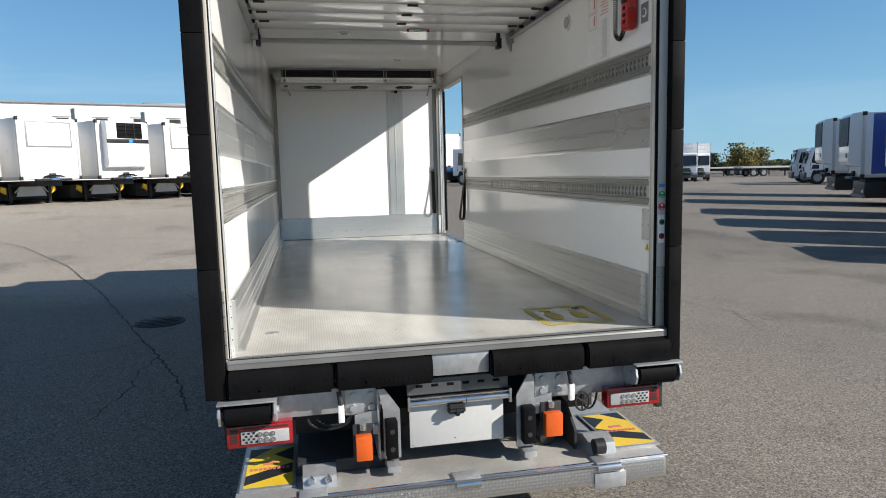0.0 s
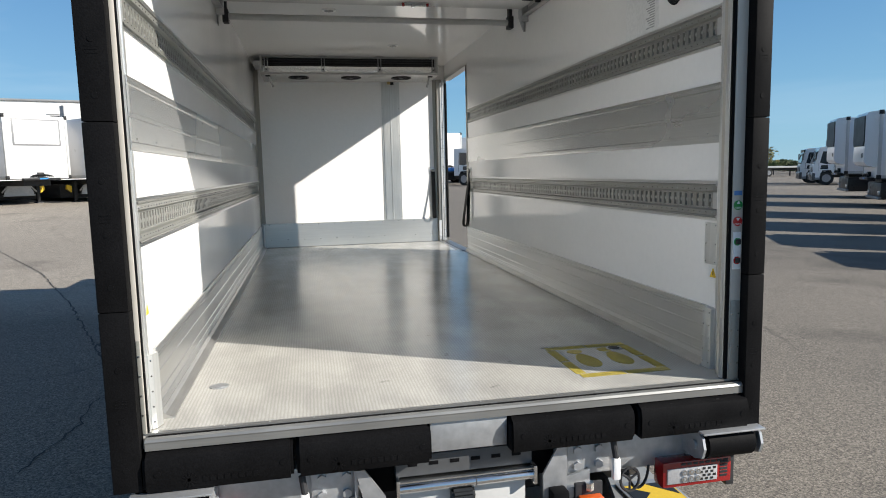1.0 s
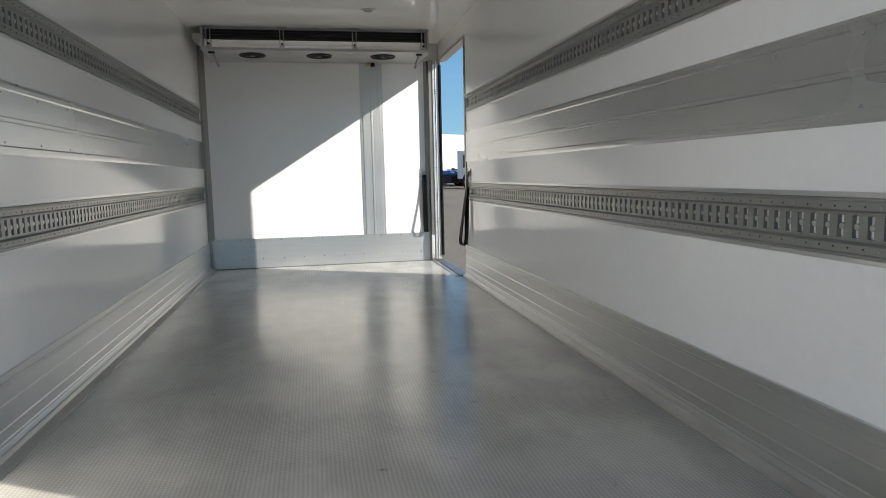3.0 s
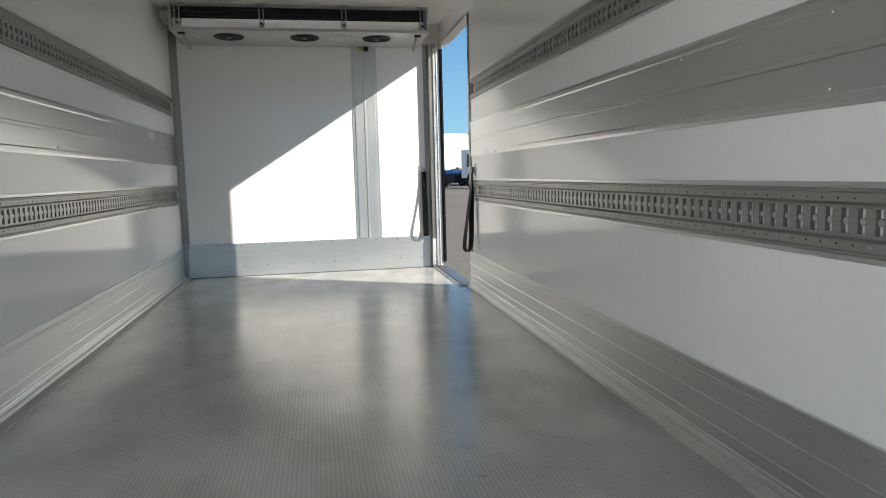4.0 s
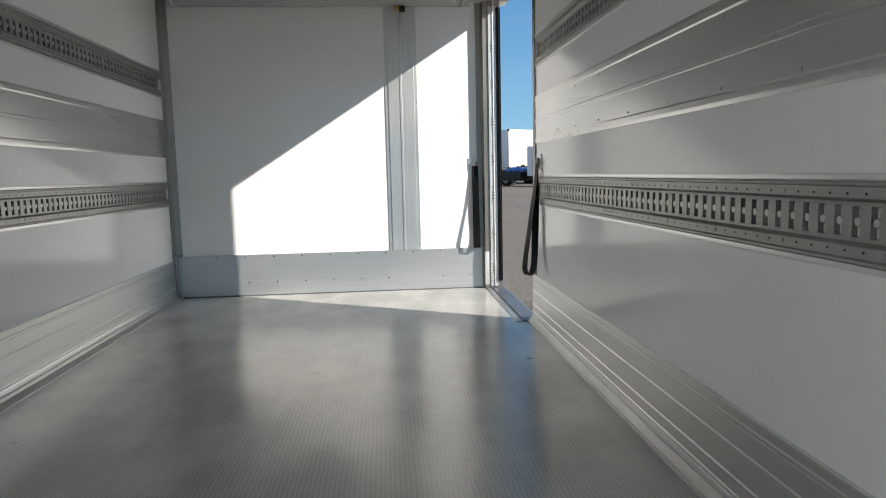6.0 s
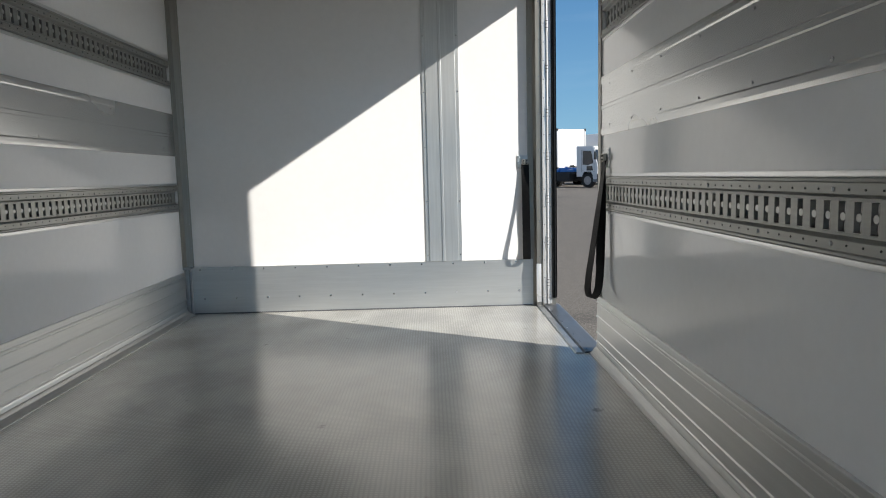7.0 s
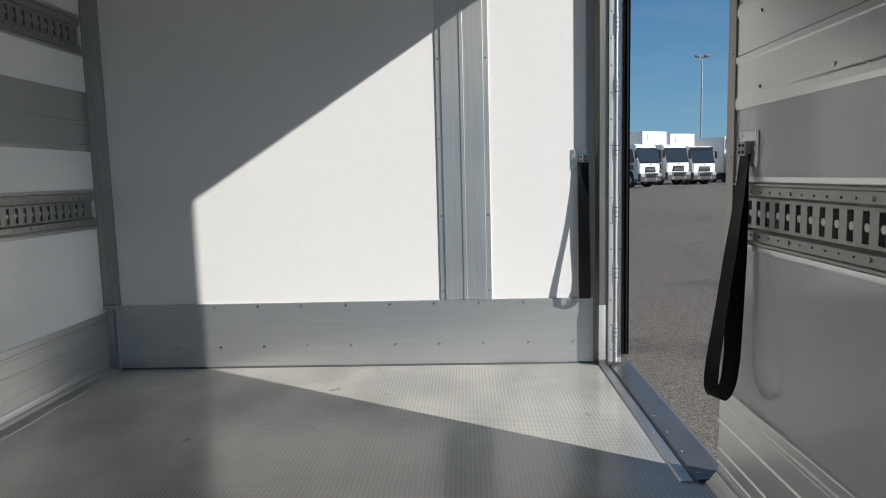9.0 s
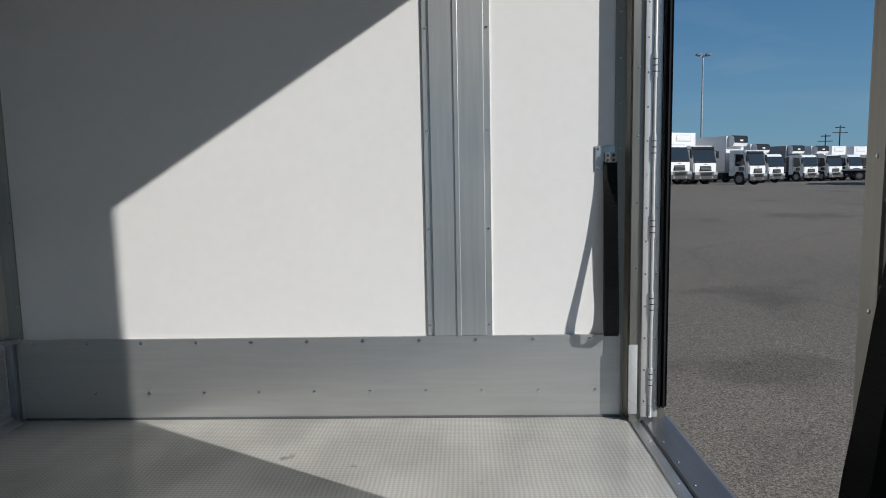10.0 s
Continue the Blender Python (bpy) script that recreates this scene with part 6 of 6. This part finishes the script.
for k in range(30):
    rng = random.Random(100 + k)
    a = radians(20 + 1.55 * k + rng.uniform(-0.5, 0.5))
    d = rng.uniform(112, 150)
    x, y = d * math.sin(a), d * math.cos(a)
    turn = math.degrees(a)
    tall, gold = abs(turn - 33.4) < 1.5, abs(turn - 37.2) < 1.2
    hh = (5.2 if tall or gold else rng.choice((1.7, 2.1, 2.6))) * rng.uniform(0.85, 1.15) * d / 130
    tree(on_yard(x, y, rng.uniform(0, 360)), hh, hh * rng.uniform(0.6, 0.85) + (0 if tall or gold else 1.2), LEAF_Y if gold else LEAF, k)

# manhole cover near the lorry
def yard_z(x, y):
    """Height of the ground sheet between its corners, five metres apart."""
    x0, y0 = 5 * math.floor(x / 5), 5 * math.floor(y / 5)
    u, v = (x - x0) / 5, (y - y0) / 5
    return (gz(x0, y0) * (1 - u) + gz(x0 + 5, y0) * u) * (1 - v) + (gz(x0, y0 + 5) * (1 - u) + gz(x0 + 5, y0 + 5) * u) * v


def crack(ends, seed, width):
    """A jagged open crack in the asphalt, wandering between a few turns."""
    rnd = random.Random(seed)
    line = []
    for (xa, ya), (xb, yb) in zip(ends, ends[1:]):
        n = max(2, int(math.hypot(xb - xa, yb - ya) / 0.07))
        for k in range(n):
            f = k / n
            line.append((xa + (xb - xa) * f + rnd.uniform(-0.022, 0.022), ya + (yb - ya) * f, width * rnd.uniform(0.25, 1.2)))
    bm = bmesh.new()
    rows = [[bm.verts.new((x + o, y, yard_z(x + o, y) + 0.006)) for o in (-w_, w_)] for x, y, w_ in line]
    for a, b in zip(rows, rows[1:]):
        bm.faces.new((a[0], a[1], b[1], b[0]))
    part("crack", bm, CAST_IRON, ground, "dark jagged crack in the asphalt", smooth=False)


crack([(-8.5, 16.6), (-6.6, 14.6), (-4.6, 11.5), (-3.15, 8.6), (-1.85, 5.55), (-1.35, 4.4), (-0.95, 3.4), (-0.7, 2.4)], 3, 0.015)
crack([(-1.35, 4.4), (-1.42, 3.7), (-1.36, 3.3), (-1.5, 2.3)], 5, 0.009)
mh = thing("manhole_cover", "dark round cast iron manhole cover in the asphalt", "manhole cover", at=on_yard(-1.72, 6.2, 0))
part("ring", rod(bmesh.new(), (0, 0, 0.002), (0, 0, 0.012), 0.36, 32), CAST_IRON, mh)
for k in range(7):
    c = -0.27 + 0.09 * k
    hw = math.sqrt(max(0.01, 0.3 ** 2 - c * c))
    part("rib", boxed(-hw, hw, c - 0.018, c + 0.018, 0.012, 0.02, 0.004), CAST_IRON, mh)
